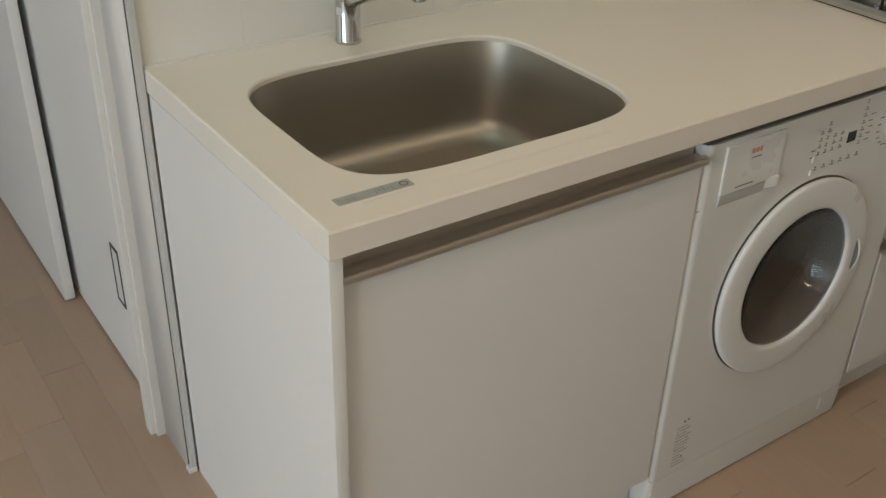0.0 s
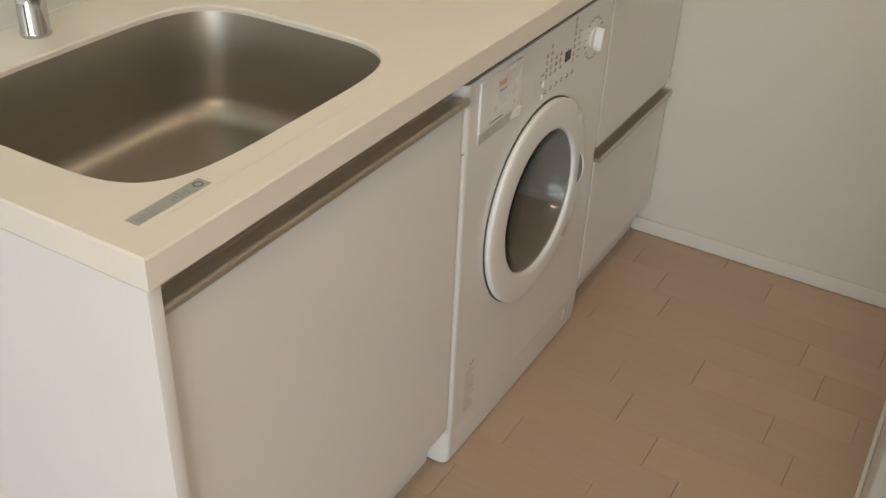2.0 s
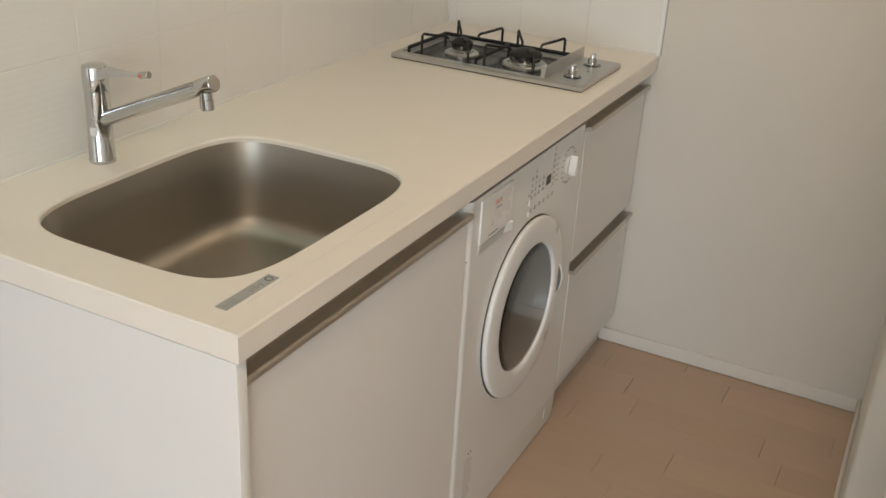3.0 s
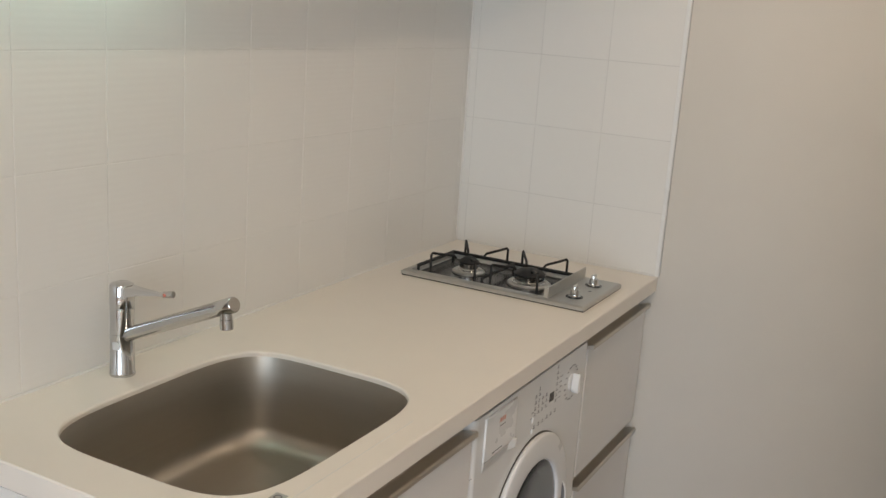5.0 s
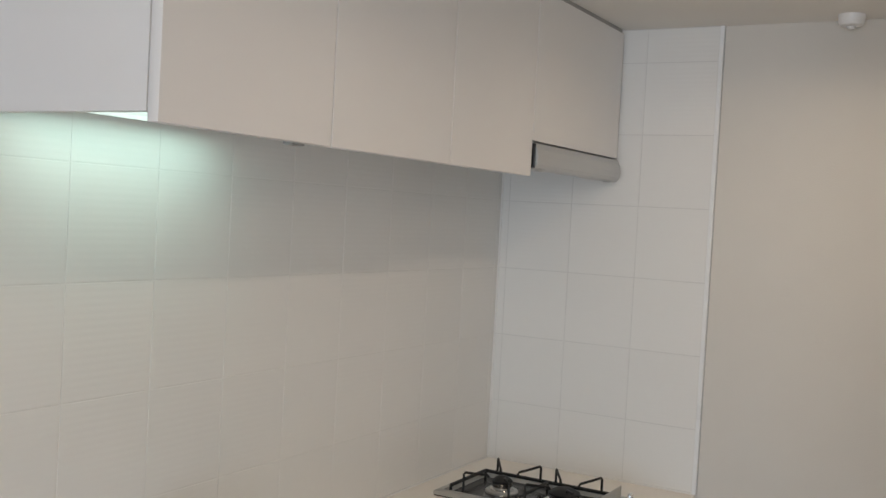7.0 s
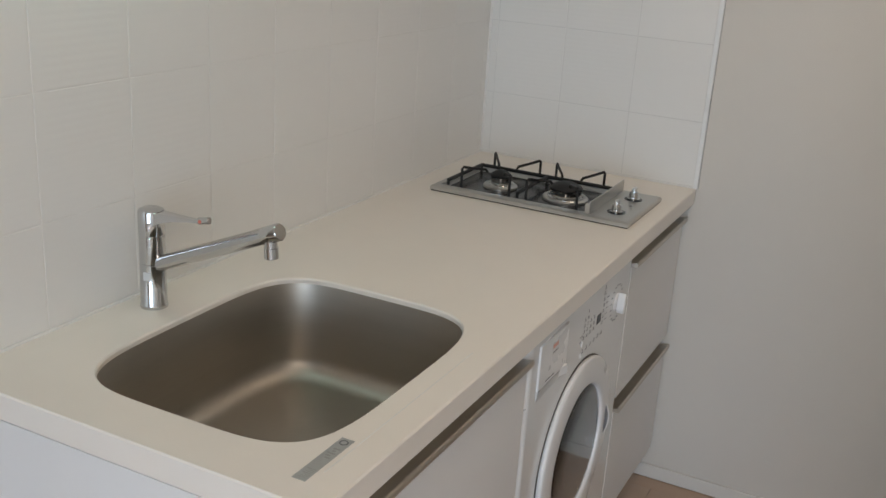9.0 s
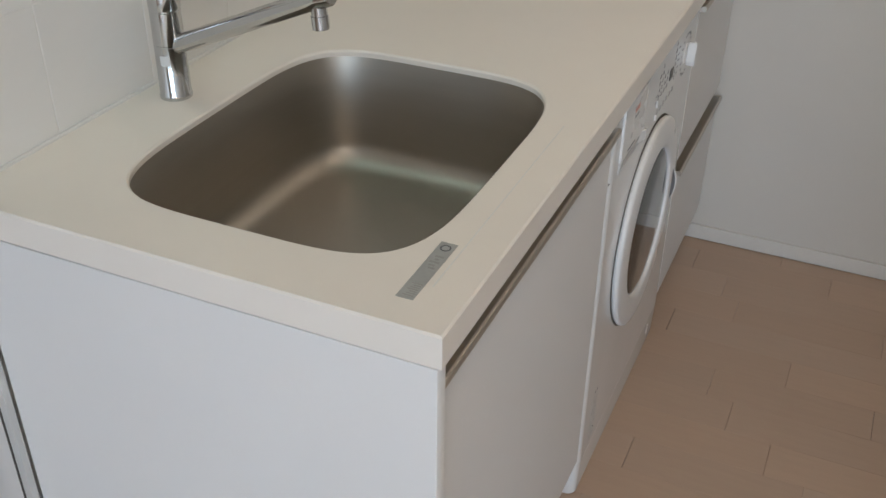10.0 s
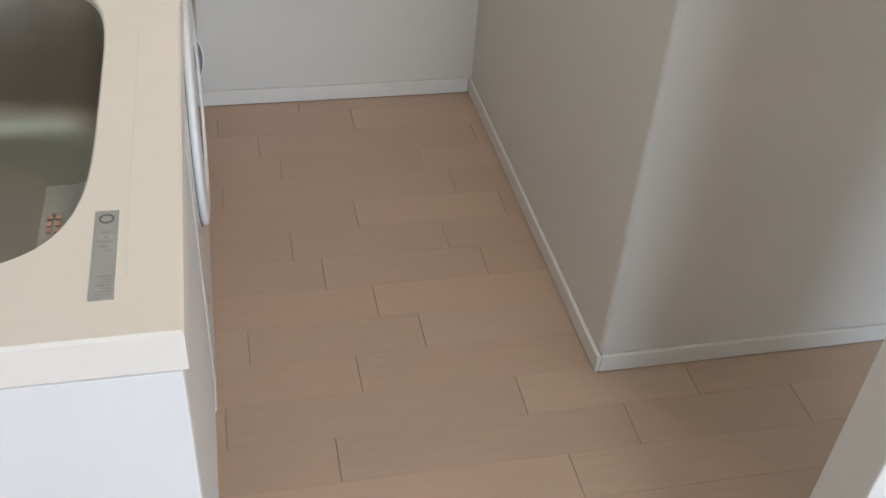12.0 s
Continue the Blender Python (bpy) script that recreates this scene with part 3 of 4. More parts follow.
def cabinet_shell():
    """The machine's case with a round port through its front."""
    bm = bmesh.new()
    plan = rounded_plan(WASH_X0, WASH_X1, WF, -0.05, 0.015)
    low = [bm.verts.new((x, y, KICK_Z)) for x, y in plan]
    top = [bm.verts.new((x, y, 0.787)) for x, y in plan]
    n = len(plan)
    hole = 6
    for i in range(n):
        if i == hole:
            continue
        j = (i + 1) % n
        bm.faces.new((low[i], low[j], top[j], top[i]))
    bm.faces.new(low)
    bm.faces.new(top)
    x0, x1 = plan[hole][0], plan[hole + 1][0]
    seg = 64
    ring, rim, back = [], [], []
    for i in range(seg):
        a = 2 * math.pi * i / seg
        c, s = math.cos(a), math.sin(a)
        ring.append(bm.verts.new((CX + 0.172 * c, WF, CZ + 0.172 * s)))
        back.append(bm.verts.new((CX + 0.172 * c, WF + 0.03, CZ + 0.172 * s)))
        k = min((x1 - CX) / c if c > 1e-9 else 1e9, (x0 - CX) / c if c < -1e-9 else 1e9, (0.787 - CZ) / s if s > 1e-9 else 1e9, (KICK_Z - CZ) / s if s < -1e-9 else 1e9)
        rim.append([CX + k * c, CZ + k * s])
    for cx, cz in ((x0, KICK_Z), (x1, KICK_Z), (x1, 0.787), (x0, 0.787)):
        i = min(range(seg), key=lambda q: math.hypot(rim[q][0] - cx, rim[q][1] - cz))
        rim[i] = [cx, cz]
    edge = [bm.verts.new((x, WF, z)) for x, z in rim]
    for i in range(seg):
        j = (i + 1) % seg
        bm.faces.new((ring[i], ring[j], edge[j], edge[i]))
        bm.faces.new((back[i], back[j], ring[j], ring[i]))
    bmesh.ops.remove_doubles(bm, verts=bm.verts, dist=0.0003)
    return bm


part("case", cabinet_shell(), ENAMEL, washer, smooth=40)
part("side_seam", box(WASH_X0 + 0.0005, WASH_X0 + 0.024, WF + 0.002, WF + 0.004, 0.671, 0.6720), GREYSEAL, washer, smooth=None)


def kick():
    """The base of the case, drawn in a little towards the floor."""
    bm = bmesh.new()
    rings = []
    for z, back, side in ((0.003, 0.0050, 0.002), (0.006, 0.0030, 0.001), (0.030, 0.0018, 0.0006), (0.055, 0.0008, 0.0002), (0.072, 0.0002, 0.0), (KICK_Z - 0.0008, 0.0, 0.0)):
        rings.append([bm.verts.new((x, y, z)) for x, y in rounded_plan(WASH_X0 + side, WASH_X1 - side, WF + back, -0.05, 0.015)])
    for a, b in zip(rings, rings[1:]):
        for i in range(len(a)):
            j = (i + 1) % len(a)
            bm.faces.new((a[i], a[j], b[j], b[i]))
    bm.faces.new(rings[0])
    bm.faces.new(rings[-1])
    return bm


part("kick_panel", kick(), ENAMEL, washer, smooth=30)
part("kick_slot", prism([(WF + 0.0008, 0.036), (WF - 0.0004, 0.064), (WF + 0.006, 0.064), (WF + 0.012, 0.036)], "x", 1.180, 1.184), PLASTIC, washer)
for fx in (WASH_X0 + 0.05, WASH_X1 - 0.05):
    for fy in (WF + 0.06, -0.12):
        part("foot", lathe((fx, fy, 0), (fx, fy, 1), [(0, 0), (0, 0.022), (0.006, 0.022), (0.008, 0.010), (0.016, 0.010), (0.016, 0)], 16), BLACK, washer)
# dark filler that paints the worktop's contact shadow above the case
part("top_gap_shade", box(WASH_X0 + 0.003, WASH_X1 - 0.003, WF + 0.005, -0.06, 0.7872, 0.8108), JOINTSHADE, washer, smooth=None)
# door
# flat dark ring; the shadow of the door gap is painted, not cut
part("door_gap_shade", lathe((CX, WF - 0.0008, CZ), (CX, 1, CZ), [(0, RO + 0.0022), (0, RO - 0.02), (0.002, RO - 0.02), (0.002, RO + 0.0022), (0, RO + 0.0022)], 72), JOINTSHADE, washer, "dark ring painting the shade in the gap round the door", smooth=None)
door = part("door", lathe((CX, WF - 0.0008, CZ), (CX, -2, CZ), [(0, RO - 0.003), (0.0025, RO - 0.0005), (0.0075, RO), (0.0105, RO - 0.0018), (0.0120, RO - 0.006), (0.0135, RO - 0.020), (0.0142, RG + 0.012), (0.0138, RG + 0.005), (0.0120, RG + 0.001), (0.0095, RG), (0, RG), (0, RO - 0.003)], 80),
            PLASTIC, washer, "white round door ring", smooth=50)
part("gasket", lathe((CX, WF + 0.004, CZ), (CX, 1, CZ), [(0, RG + 0.020), (0.002, RG + 0.003), (0.03, RG - 0.002), (0.060, RG + 0.003), (0.080, RG + 0.02)], 48), GASKET, door)
bm = lathe((CX, WF - 0.0025, CZ), (CX, 1, CZ), [(0, RG - 0.001), (0.003, RG - 0.003), (0.020, RG - 0.009), (0.042, RG - 0.017), (0.056, RG - 0.024), (0.064, RG - 0.032), (0.069, RG - 0.045), (0.0725, RG - 0.075), (0.0745, RG - 0.110), (0.075, 0)], 56)
bowl = part("glass_bowl", bm, GLASS, door, "dark glass porthole bowl", smooth=80)
bowl.visible_shadow = False
mod = bowl.modifiers.new("thickness", "SOLIDIFY")
mod.thickness, mod.offset = 0.004, 1


def grip_arc(profile):
    """A crescent along the ring, its height dying away to both ends."""
    bm = bmesh.new()
    n = 16
    secs = []
    for i in range(n + 1):
        a, h = -0.25 + 0.50 * i / n, max(math.cos(math.pi * (i / n - 0.5)), 0.02) ** 0.7
        secs.append([bm.verts.new((CX + (RG + r) * math.cos(a), WF - 0.0098 - y * h, CZ + (RG + r) * math.sin(a))) for r, y in profile])
    for a, b in zip(secs, secs[1:]):
        for k in range(len(profile)):
            q = (k + 1) % len(profile)
            bm.faces.new((a[k], a[q], b[q], b[k]))
    bm.faces.new(secs[0])
    bm.faces.new(secs[-1])
    return bm


# extra pane, invented to make the porthole look darker
cover = part("door_cover", lathe((CX, WF - 0.0040, CZ), (CX, -2, CZ), [(0, 0), (0, RG - 0.001), (0.0035, RG - 0.0012), (0.0058, RG - 0.006), (0.0072, RG - 0.020), (0.0088, RG * 0.5), (0.0093, 0)], 64), GLASS, door, "added clear cover that darkens the porthole", smooth=80)
cover.visible_shadow = False
grip = part("door_grip", grip_arc([(0.020, 0.0), (0.027, 0.0125), (0.0285, 0.0138), (0.0300, 0.0138), (0.034, 0.011), (0.044, 0.0)]), PLASTIC, door, "white crescent grip", smooth=40)
part("grip_inlay", grip_arc([(0.0182, 0.0), (0.0252, 0.0112), (0.0263, 0.0112), (0.0215, 0.0)]), INK, grip, "dark grey hollow of the grip", smooth=40)
bm = lathe((CX, WF + 0.082, CZ), (CX, 1, CZ), [(0, RG + 0.02), (0.0, 0.22), (0.28, 0.22), (0.30, 0.05), (0.30, 0)], 40)
part("drum", bm, DRUM, washer, "perforated steel drum")
# control panel
det = part("detergent_drawer", box(0.712, 0.852, WF - 0.004, WF + 0.01, 0.690, 0.778, 0.002), PLASTIC, washer)
part("drawer_lip", prism([(0.823, WF - 0.002), (0.845, WF - 0.0085), (0.852, WF - 0.0085), (0.852, WF + 0.001), (0.823, WF + 0.001)], "z", 0.675, 0.694, 0.0012), PLASTIC, det)
# white plastic in truth; the grey paints the shade under the drawer face
part("finger_recess", prism([(WF - 0.0039, 0.6895), (WF - 0.0006, 0.670), (WF + 0.002, 0.670), (WF + 0.002, 0.6895)], "x", 0.713, 0.8225), GREYP, det, "finger recess, its shade put into the pale grey", smooth=None)
bm = bmesh.new()
for i, w in enumerate((0.007, 0.007, 0.006)):
    box(0.771 + i * 0.0095, 0.771 + i * 0.0095 + w, WF - 0.0046, WF - 0.0035, 0.753, 0.761, bm=bm)
tagged(part("maker_mark", bm, FADED, det, "small red maker's mark", smooth=None), kind="stuff")
bm = bmesh.new()
box(0.773, 0.797, WF - 0.0046, WF - 0.0035, 0.744, 0.7455, bm=bm)
box(0.745, 0.788, WF - 0.0046, WF - 0.0035, 0.698, 0.6995, bm=bm)
tagged(part("drawer_print", bm, INK, det, smooth=None), kind="stuff")
part("display", box(1.033, 1.056, WF - 0.0012, WF + 0.004, 0.706, 0.726, 0.0005), BLACK, washer, "small black display window")
KX = 1.160
knob = part("programme_knob", lathe((KX, WF + 0.001, 0.714), (KX, -2, 0.714), [(0, 0.0200), (0.002, 0.0195), (0.003, 0.0165), (0.004, 0.0155), (0.004, 0)], 36), PLASTIC, washer)
part("knob_grip", prism([(KX - 0.006, 0.692), (KX + 0.006, 0.692), (KX + 0.0085, 0.702), (KX + 0.0025, 0.737), (KX - 0.0025, 0.737), (KX - 0.0085, 0.702)], "y", WF - 0.020, WF - 0.003, 0.0025), PLASTIC, knob)
random.seed(3)
bm = bmesh.new()
for cx, rows in ((0.952, 4), (0.970, 5), (0.990, 3), (1.010, 3), (1.066, 7)):
    for i in range(rows):
        z = 0.690 + i * 0.013 + (0.006 if rows == 7 else 0.012)
        w = random.uniform(0.006, 0.011)
        box(cx, cx + w, WF - 0.0006, WF + 0.0005, z, z + 0.0016, bm=bm)
        box(cx + 0.002, cx + 0.006, WF - 0.0006, WF + 0.0005, z + 0.004, z + 0.0062, bm=bm)
for cx, z in ((0.934, 0.700), (0.936, 0.712), (1.084, 0.700), (1.084, 0.712), (1.088, 0.724), (1.084, 0.736), (1.088, 0.748)):
    box(cx, cx + 0.012, WF - 0.0006, WF + 0.0005, z, z + 0.0014, bm=bm)
for i in range(6):
    cx = 0.952 + i * 0.023
    box(cx, cx + 0.010, WF - 0.0006, WF + 0.0005, 0.6725, 0.6742, bm=bm)
    box(cx + 0.003, cx + 0.0075, WF - 0.0006, WF + 0.0005, 0.6772, 0.6798, bm=bm)
for i in range(18):
    a = 2 * math.pi * i / 18 + 0.2
    x, z = KX + 0.038 * math.cos(a), 0.714 + 0.040 * math.sin(a)
    if z < 0.772:
        box(x - 0.005, x + 0.005, WF - 0.0006, WF + 0.0005, z - 0.0009, z + 0.0009, bm=bm)
tagged(part("panel_print", bm, INK, washer, "rows of tiny grey printed marks", smooth=None), kind="stuff")
bm = bmesh.new()
box(0.943, 0.946, WF - 0.003, WF, 0.690, 0.702, 0.0006, bm=bm)
box(0.943, 0.946, WF - 0.003, WF, 0.666, 0.676, 0.0006, bm=bm)
tagged(part("button_edges", bm, PLASTIC, washer), kind="stuff")
bm = bmesh.new()
for i in range(13):
    w = random.uniform(0.018, 0.042)
    box(0.722, 0.722 + w, WF - 0.0006, WF + 0.0005, 0.100 + i * 0.0078, 0.1018 + i * 0.0078, bm=bm)
tagged(part("care_print", bm, PALEINK, washer, "faded block of grey printed lines", smooth=None), kind="stuff")
bm = bmesh.new()
box(0.738, 0.742, WF - 0.0008, WF + 0.0005, 0.205, 0.209, bm=bm)
box(0.748, 0.752, WF - 0.0008, WF + 0.0005, 0.206, 0.210, bm=bm)
box(0.746, 0.749, WF - 0.0008, WF + 0.0005, 0.116, 0.119, bm=bm)
tagged(part("care_symbols", bm, INK, washer, smooth=None), kind="stuff")

# ---- hob ----
HX0, HX1, HY0, HY1, HZ = 1.252, 1.518, -0.569, -0.080, COUNTER_Z
hob = thing("gas_hob", (1.382, -0.324, HZ), "narrow two-burner stainless gas hob set in the worktop", "hob")


def hob_plate():
    """A pressed plate with a sunk tray round the burners."""
    bm = bmesh.new()
    tx0, tx1, ty0, ty1 = HX0 + 0.022, HX1 - 0.022, -0.468, HY1 - 0.018

    def ring(x0, x1, y0, y1, z):
        return [bm.verts.new(p) for p in ((x0, y0, z), (x1, y0, z), (x1, y1, z), (x0, y1, z))]

    rs = [ring(HX0, HX1, HY0, HY1, HZ + 0.0026), ring(HX0, HX1, HY0, HY1, HZ + 0.0105), ring(HX0 + 0.0035, HX1 - 0.0035, HY0 + 0.0035, HY1 - 0.0035, HZ + 0.0135),
          ring(HX0 + 0.005, HX1 - 0.005, HY0 + 0.005, HY1 - 0.005, HZ + 0.0140), ring(tx0, tx1, ty0, ty1, HZ + 0.0140), ring(tx0 + 0.003, tx1 - 0.003, ty0 + 0.003, ty1 - 0.003, HZ + 0.004), ring(tx0 + 0.008, tx1 - 0.008, ty0 + 0.008, ty1 - 0.008, HZ + 0.002)]
    for a, b in zip(rs, rs[1:]):
        for i in range(4):
            bm.faces.new((a[i], a[(i + 1) % 4], b[(i + 1) % 4], b[i]))
    bm.faces.new(rs[-1])
    bm.faces.new(rs[0])
    return bm


part("plate", hob_plate(), PLATE, hob, smooth=20)
# black strip painting the shadow line under the plate's edge
part("plate_shadow_line", box(HX0 + 0.001, HX1 - 0.001, HY0 + 0.001, HY1 - 0.001, HZ - 0.0005, HZ + 0.0028), BLACK, hob, smooth=None)
part("splash_guard", box(HX0 + 0.010, HX1 - 0.010, -0.476, -0.4735, HZ + 0.012, HZ + 0.042, 0.001), PLATE, hob, "thin upright steel guard plate")
part("guard_foot", box(HX0 + 0.010, HX0 + 0.013, -0.476, -0.464, HZ + 0.012, HZ + 0.038, 0.001), PLATE, hob)
for by_, r in ((-0.205, 0.025), (-0.374, 0.038)):
    c = (1.382, by_, HZ + 0.002)
    up = (1.382, by_, 2)
    part("burner_ring", lathe(c, up, [(0, r + 0.017), (0.005, r + 0.017), (0.009, r + 0.012), (0.0085, r + 0.006), (0.003, r + 0.003)], 40), PLATE, hob, "bright steel burner ring")
    head = part("burner_head", lathe(c, up, [(0, r + 0.004), (0.008, r + 0.003), (0.010, r - 0.001), (0.026, r), (0.027, r - 0.004), (0.027, 0)], 40), CHROME, hob, "polished burner head")
    part("burner_cap", lathe((1.382, by_, HZ + 0.0292), up, [(0, 0), (0, r + 0.001), (0.003, r + 0.002), (0.006, r - 0.001), (0.013, r * 0.58), (0.016, r * 0.28), (0.0165, 0)], 40), IRON, head, "black burner cap")
    part("igniter", lathe((1.382 + r + 0.006, by_ + 0.008, HZ + 0.004), (1.382 + r + 0.006, by_ + 0.008, 2), [(0, 0.003), (0.016, 0.0025), (0.017, 0)], 12), PLASTIC, hob)


def pan_support():
    """A black bar frame with upright fingers that slope in over the two burners."""
    bm = bmesh.new()
    x0, x1, z, r = 1.290, 1.480, HZ + 0.022, 0.0037
    ya, yb, ym = -0.108, -0.458, -0.288
    for a, c in (((x1, ya, z), (x1, yb, z)), ((x0, ya, z), (x1, ya, z)), ((x0, ym, z), (x1, ym, z))):
        rod([a, c], r * 1.25, 8, bm)
    for x, y in ((x0, ya), (x1, ya), (x0, ym), (x1, ym), (x1, yb)):
        rod([(x, y, HZ + 0.003), (x, y, z + 0.003)], r, 8, bm)
    for cy in (-0.205, -0.372):
        for px, py in ((x0, cy + 0.062), (x1, cy + 0.062), (x1, cy - 0.062), (x0, cy - 0.062)):
            p, q = Vector((px, py, 0)), Vector((1.382 - px, cy - py, 0)).normalized()
            low = HZ + 0.003 if px == x0 else z
            rod([p + Vector((0, 0, low)), p + Vector((0, 0, HZ + 0.056)), p + q * 0.003 + Vector((0, 0, HZ + 0.0595)), p + q * 0.030 + Vector((0, 0, HZ + 0.0545)),
                 p + q * 0.066 + Vector((0, 0, HZ + 0.0490)), p + q * 0.071 + Vector((0, 0, HZ + 0.0430))], r * 0.88, 8, bm)
    return bm


part("pan_support", pan_support(), IRON, hob, "black enamelled pan support")
for kx in (1.318, 1.448):
    k0 = (kx, -0.520, HZ + 0.014)
    kn = part("control_knob", lathe(k0, (kx, -0.520, 2), [(0, 0.0150), (0.003, 0.0150), (0.004, 0.0120), (0.006, 0.0112), (0.016, 0.0108), (0.018, 0.0095), (0.018, 0)], 28), CHROME, hob, "chrome control knob")
    part("knob_bar", box(kx - 0.0115, kx + 0.0115, -0.520 - 0.0038, -0.520 + 0.0038, HZ + 0.020, HZ + 0.042, 0.0015), CHROME, kn)
    part("knob_seal", lathe((kx, -0.520, HZ + 0.0132), (kx, -0.520, 2), [(0, 0.021), (0.0018, 0.021), (0.0018, 0)], 28), BLACK, kn)
part("burner_symbol", box(1.383, 1.392, -0.536, -0.530, HZ + 0.0135, HZ + 0.0145), INK, hob, smooth=None)

# ---- wall cabinets and hood ----
UC_Y, UC_Z = -0.345, 1.642
EDGES = (0.018, 0.390, 0.776, 1.146)


def wall_cabinet(x0, x1, left_end):
    cab = thing("wall_cabinet", ((x0 + x1) / 2, -0.17, UC_Z), "white laminate wall cabinet with a plain flat door", "cabinet", "wall cabinets in a row")
    z1 = CEIL_Z - 0.012
    low = UC_Z + 0.050
    part("side_panel", box(x0 + 0.001, x0 + 0.017, UC_Y + 0.0215, 0.0, UC_Z + 0.014 if left_end else low, z1), LAMINATE, cab, smooth=None)
    part("side_panel", box(x1 - 0.017, x1 - 0.001, UC_Y + 0.0215, 0.0, low, z1), LAMINATE, cab, smooth=None)
    part("bottom_panel", box(x0 + 0.017, x1 - 0.017, UC_Y + 0.0215, 0.0, low, low + 0.016), LAMINATE, cab, smooth=None)
    part("top_panel", box(x0 + 0.017, x1 - 0.017, UC_Y + 0.0215, 0.0, z1 - 0.016, z1), LAMINATE, cab, smooth=None)
    part("back_panel", box(x0 + 0.017, x1 - 0.017, -0.010, 0.0, low + 0.016, z1 - 0.016), LAMINATE, cab, smooth=None)
    part("door", box(x0 + 0.0012, x1 - 0.0012, UC_Y, UC_Y + 0.0195, UC_Z, z1, 0.0012), LAMINATE, cab)
    return cab


for a, b in zip(EDGES, EDGES[1:]):
    wall_cabinet(a, b, a < 0.1)
hood = thing("range_hood", ((EDGES[3] + END_X) / 2, -0.17, 1.635), "slim cooker hood with silver visor behind a white front", "range hood")
part("front", box(EDGES[3] + 0.0015, END_X - 0.012, UC_Y, UC_Y + 0.0195, 1.722, CEIL_Z - 0.012, 0.0012), LAMINATE, hood)
bm = prism([(UC_Y - 0.005, 1.662), (UC_Y - 0.010, 1.670), (UC_Y - 0.012, 1.685), (UC_Y - 0.009, 1.704), (UC_Y - 0.002, 1.717), (UC_Y + 0.02, 1.7205), (UC_Y + 0.02, 1.658), (UC_Y + 0.002, 1.658)], "x", EDGES[3] + 0.008, END_X - 0.012)
visor = part("visor", bm, HOODM, hood, "rounded silver visor", smooth=50)
part("visor_end", box(EDGES[3] + 0.002, EDGES[3] + 0.008, UC_Y - 0.006, UC_Y + 0.02, 1.661, 1.716, 0.001), BLACK, visor, "dark end cap")
bm = box(EDGES[3] + 0.002, END_X - 0.012, UC_Y + 0.0215, 0.0, 1.705, CEIL_Z - 0.012)
part("body", bm, HOODM, hood, smooth=None)
for px in (EDGES[3] + 0.05, END_X - 0.07):
    part("visor_bump", lathe((px, UC_Y + 0.004, 1.658), (px, UC_Y + 0.004, 0), [(0, 0.011), (0.003, 0.009), (0.0035, 0)], 16), HOODM, visor)
# grey colour paints the shadow line between cabinet tops and ceiling
structure("trim_ceiling_shadow_filler", box(EDGES[0] + 0.002, END_X - 0.012, UC_Y + 0.006, UC_Y + 0.02, CEIL_Z - 0.011, CEIL_Z), GREYSEAL, "filler between cabinets and ceiling, greyed to paint the shadow line", "trim", smooth=None)

lamp = thing("undercabinet_light", (0.22, -0.08, UC_Z + 0.030), "slim fluorescent light fixed under the wall cabinet, glowing cool green", "lamp")
part("housing", box(0.038, 0.388, -0.115, -0.045, UC_Z + 0.036, UC_Z + 0.0495, 0.003), PLASTIC, lamp)
part("diffuser", box(0.043, 0.383, -0.110, -0.050, UC_Z + 0.029, UC_Z + 0.0355, 0.002), TUBEGLOW, lamp, "glowing cool white diffuser")
part("bracket", box(0.318, 0.350, UC_Y + 0.022, UC_Y + 0.040, UC_Z - 0.003, UC_Z + 0.0495, 0.001), GREYSEAL, lamp)

# ---- ceiling fittings ----
# the fitting at x 0.36 is made up to carry the western fill
for dx, dy in ((1.18, -0.95), (0.36, -0.95)):
    dl = thing("downlight", (dx, dy, CEIL_Z - 0.006), "small round recessed ceiling downlight, lit warm", "lamp", "kitchen downlights")
    part("trim_ring", lathe((dx, dy, CEIL_Z), (dx, dy, 0), [(0, 0.058), (0.004, 0.057), (0.006, 0.050), (0.003, 0.045), (0.0, 0.044)], 40), PLASTIC, dl)
    part("bulb_face", lathe((dx, dy, CEIL_Z - 0.0005), (dx, dy, 0), [(0, 0.044), (0.0015, 0.043), (0.002, 0)], 32), GLOW, dl, "glowing warm lamp face")
det2 = thing("smoke_detector", (1.645, -0.925, CEIL_Z - 0.02), "small round white detector on the ceiling", "detector")
part("base", lathe((1.645, -0.925, CEIL_Z), (1.645, -0.925, 0), [(0, 0.031), (0.018, 0.030), (0.025, 0.026), (0.027, 0)], 32), PLASTIC, det2)
part("sensor", lathe((1.645, -0.925, CEIL_Z - 0.027), (1.645, -0.925, 0), [(0, 0.010), (0.006, 0.008), (0.007, 0)], 20), PLASTIC, det2)
# invented base for the warm fill light, never in view
rl = thing("fill_lamp_base", (-1.4, -1.45, CEIL_Z - 0.02), "added round white ceiling base above the unseen fill light", "lamp")
part("base", lathe((-1.4, -1.45, CEIL_Z), (-1.4, -1.45, 0), [(0, 0.26), (0.012, 0.26), (0.016, 0.24), (0.016, 0)], 40), PLASTIC, rl)

# ---- tiles ----
MESHES = {}


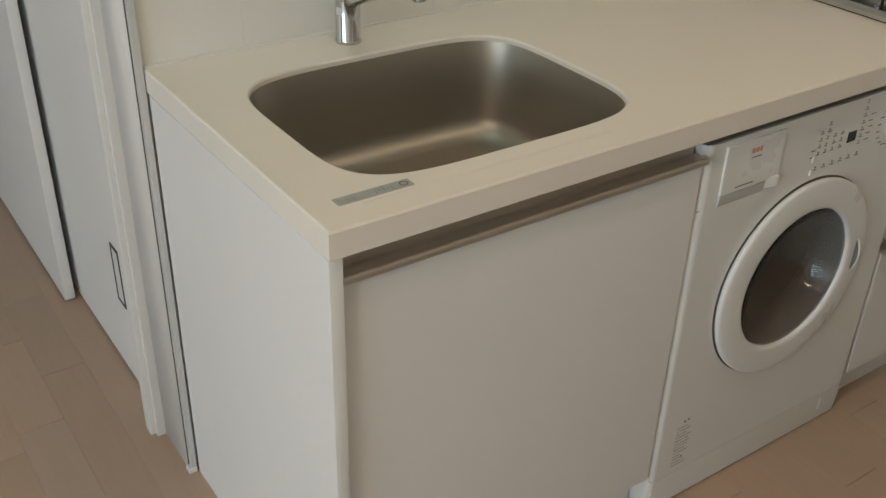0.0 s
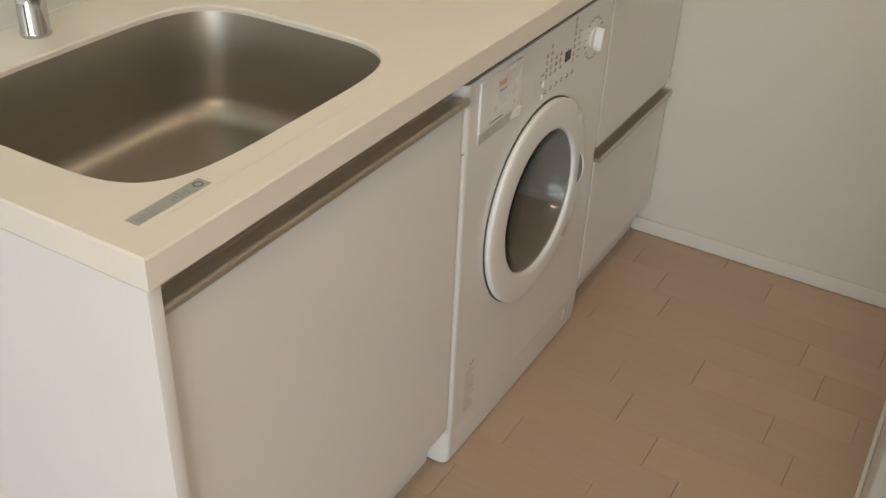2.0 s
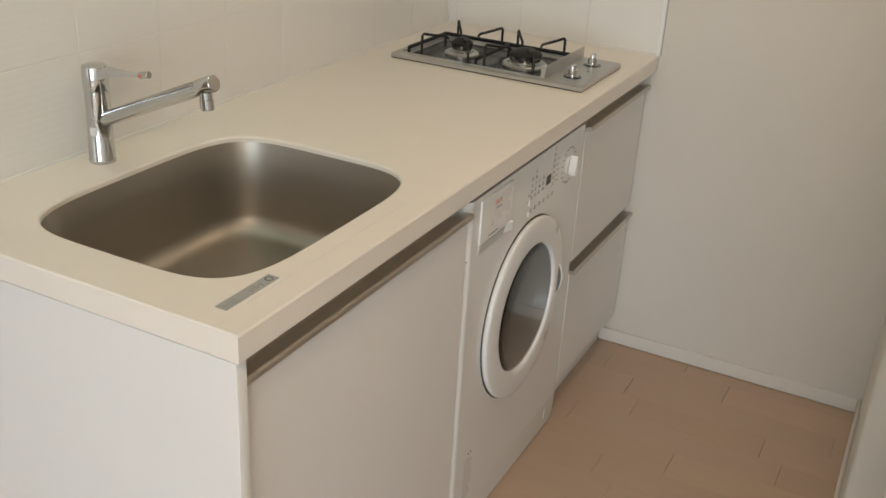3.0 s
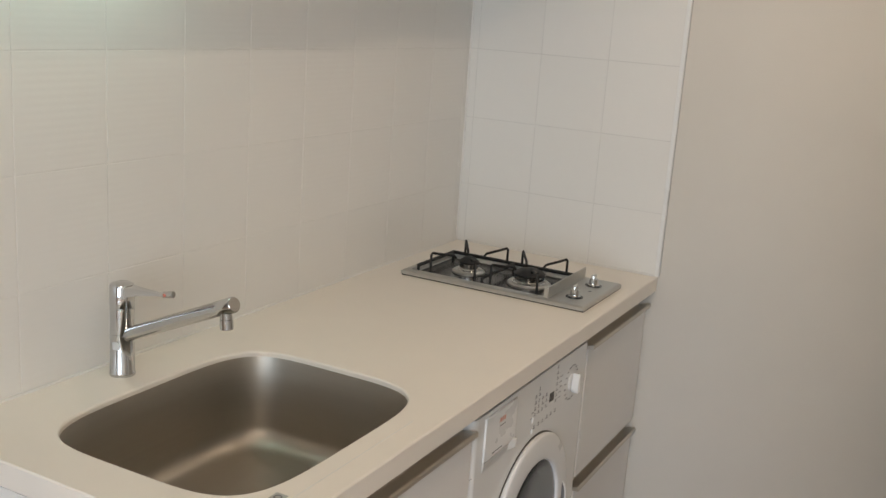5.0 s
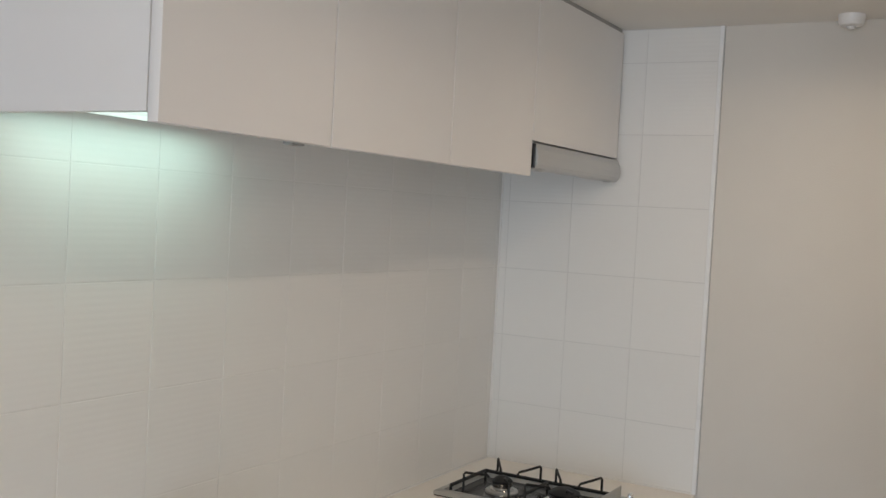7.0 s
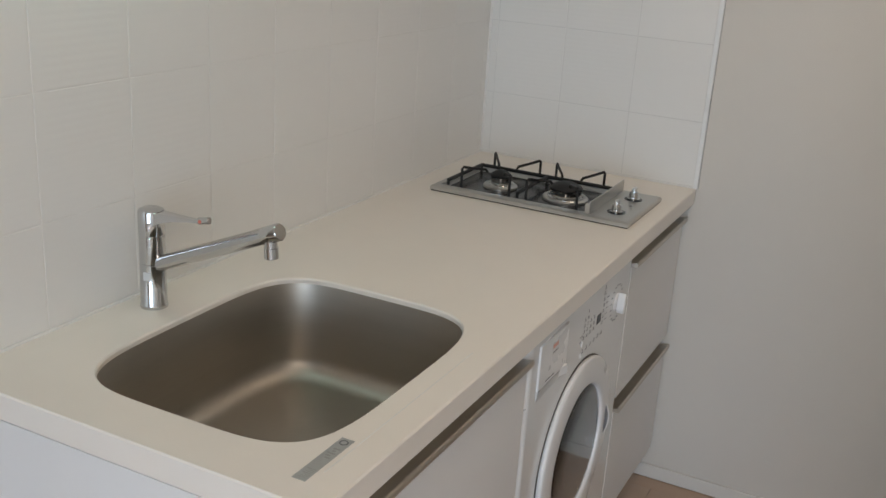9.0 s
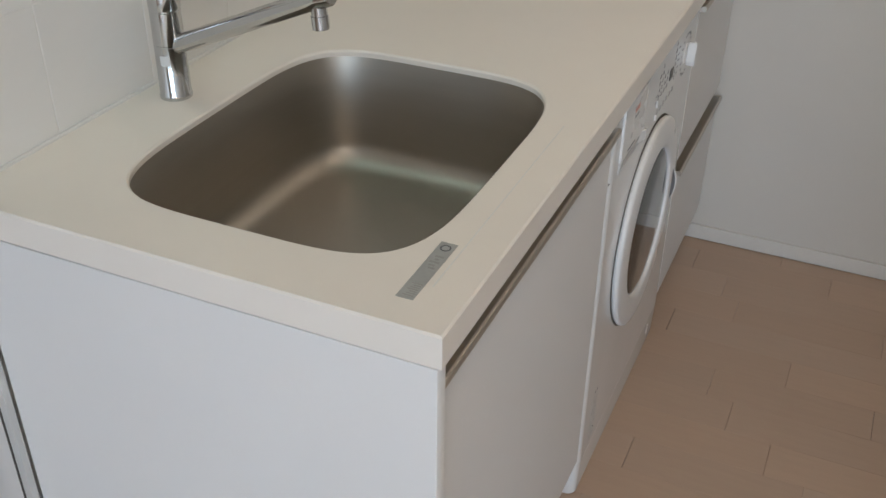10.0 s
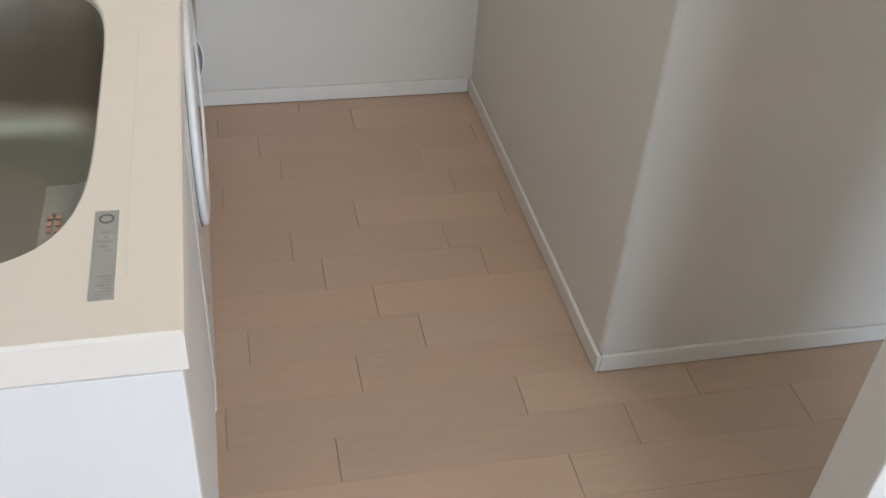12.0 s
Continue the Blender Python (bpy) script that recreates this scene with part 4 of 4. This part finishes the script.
def tile_mesh(w, h):
    """A tile lying in its own x-z plane, face towards -y, 6 mm thick with eased edges."""
    key = (round(w, 4), round(h, 4))
    if key not in MESHES:
        t, e = 0.006, 0.0007
        vs = []
        for inset, y in ((0, 0.0), (0, -t + e * 0.5), (e, -t)):
            vs += [(-w / 2 + inset, y, -h / 2 + inset), (w / 2 - inset, y, -h / 2 + inset), (w / 2 - inset, y, h / 2 - inset), (-w / 2 + inset, y, h / 2 - inset)]
        fs = [(8, 9, 10, 11)]
        for b in (0, 4):
            for i in range(4):
                j = (i + 1) % 4
                fs.append((b + i, b + j, b + 4 + j, b + 4 + i))
        me = bpy.data.meshes.new("tile")
        me.from_pydata(vs, [], fs)
        me.materials.append(TILE)
        me.update()
        MESHES[key] = me
    return MESHES[key]


def tile(parent, w, h, m):
    ob = new("tile", tile_mesh(w, h))
    ob.matrix_world = m
    ob.parent = parent
    return ob


GAP = 0.0018
cols = [-0.007] + [0.176 + 0.188 * i for i in range(9)] + [END_X - 0.001]
rows = [COUNTER_Z + 0.001] + [1.02 + MODULE * i for i in range(6)] + [CEIL_Z - 0.001]
for x0, x1 in zip(cols, cols[1:]):
    for z0, z1 in zip(rows[:5], rows[1:6]):
        tile(wall_north, x1 - x0 - GAP, z1 - z0 - GAP, pose((x0 + x1) / 2, 0.006, (z0 + z1) / 2))
ycols = [-0.601, -0.409, -0.217, -0.025, -0.001]
for y0, y1 in zip(ycols, ycols[1:]):
    for z0, z1 in zip(rows, rows[1:]):
        tile(wall_east, y1 - y0 - GAP, z1 - z0 - GAP, pose(PAINT_X, (y0 + y1) / 2, (z0 + z1) / 2, 0, 0, -90))
part("grout_bed", box(PAINT_X - 0.0049, PAINT_X - 0.0005, -0.601, 0.0, COUNTER_Z, CEIL_Z), GREYGROUT, wall_east, smooth=None)

# ---- floor boards ----
PW = 0.0963
JOINTS = {-2: (-1.177,), -1: (-0.783, -1.312, -1.646), 0: (-0.600, -1.131, -1.463), 1: (-0.845,), 2: (-0.982,), 3: (-0.905,), 4: (-0.812, -1.152), 5: (-0.755,),
          6: (-0.905, -1.241), 7: (-0.620, -1.145), 8: (-0.755,), 9: (-0.710,), 10: (-0.617,)}
PLANKS = {}


def plank_mesh(length, width):
    key = (round(length, 3), round(width, 4))
    if key not in PLANKS:
        w, l, e = width / 2 - 0.00005, length / 2 - 0.00042, 0.00028
        vs = []
        for inset, z in ((0, -0.006), (0, -0.0004), (e, 0.0)):
            vs += [(-w + inset, -l + inset, z), (w - inset, -l + inset, z), (w - inset, l - inset, z), (-w + inset, l - inset, z)]
        fs = [(8, 9, 10, 11)]
        for b in (0, 4):
            for i in range(4):
                j = (i + 1) % 4
                fs.append((b + i, b + j, b + 4 + j, b + 4 + i))
        me = bpy.data.meshes.new("plank")
        me.from_pydata(vs, [], fs)
        me.materials.append(OAK)
        me.update()
        PLANKS[key] = me
    return PLANKS[key]


def plank_runs(i, lo, hi):
    """Board ends of row i between lo and hi, through its known joints."""
    rng = random.Random(40 + i)
    ys = sorted(JOINTS.get(i, (-0.70 - rng.random() * 0.5,)))
    while ys[-1] < hi:
        ys.append(ys[-1] + rng.choice((0.333, 0.333, 0.532, 0.665)))
    while ys[0] > lo:
        ys.insert(0, ys[0] - rng.choice((0.333, 0.333, 0.532, 0.665)))
    ys = [min(max(y, lo), hi) for y in ys]
    return [(a, b) for a, b in zip(ys, ys[1:]) if b - a > 0.02]


count = 0
rest = []
for i in range(-49, 12):
    x0 = 0.592 + PW * i
    x1 = min(x0 + PW, PAINT_X)
    if x1 - x0 < 0.01:
        continue
    hi = 3.06 if x1 < 0.03 else -0.02
    lo = -3.06
    for a, b in plank_runs(i, lo, hi):
        if i >= -14 and -2.2 < (a + b) / 2 < 1.75 and count < 300:
            ob = new("plank", plank_mesh(b - a, x1 - x0))
            ob.location = ((x0 + x1) / 2, (a + b) / 2, 0)
            ob.parent = floor
            count += 1
        else:
            rest.append((x0, x1, a, b))
vs, fs = [], []
for x0, x1, a, b in rest:
    n = len(vs)
    vs += [(x0 + 0.0003, a + 0.0008, -0.0002), (x1 - 0.0003, a + 0.0008, -0.0002), (x1 - 0.0003, b - 0.0008, -0.0002), (x0 + 0.0003, b - 0.0008, -0.0002)]
    vs += [(x, y, -0.006) for x, y, z in vs[n:n + 4]]
    fs += [(n, n + 1, n + 2, n + 3)] + [(n + k, n + 4 + k, n + 4 + (k + 1) % 4, n + (k + 1) % 4) for k in range(4)]
me = bpy.data.meshes.new("far_planks")
me.from_pydata(vs, [], fs)
me.materials.append(OAK)
ob = new("far_planks", me)
ob.parent = floor
tagged(ob, kind="stuff")
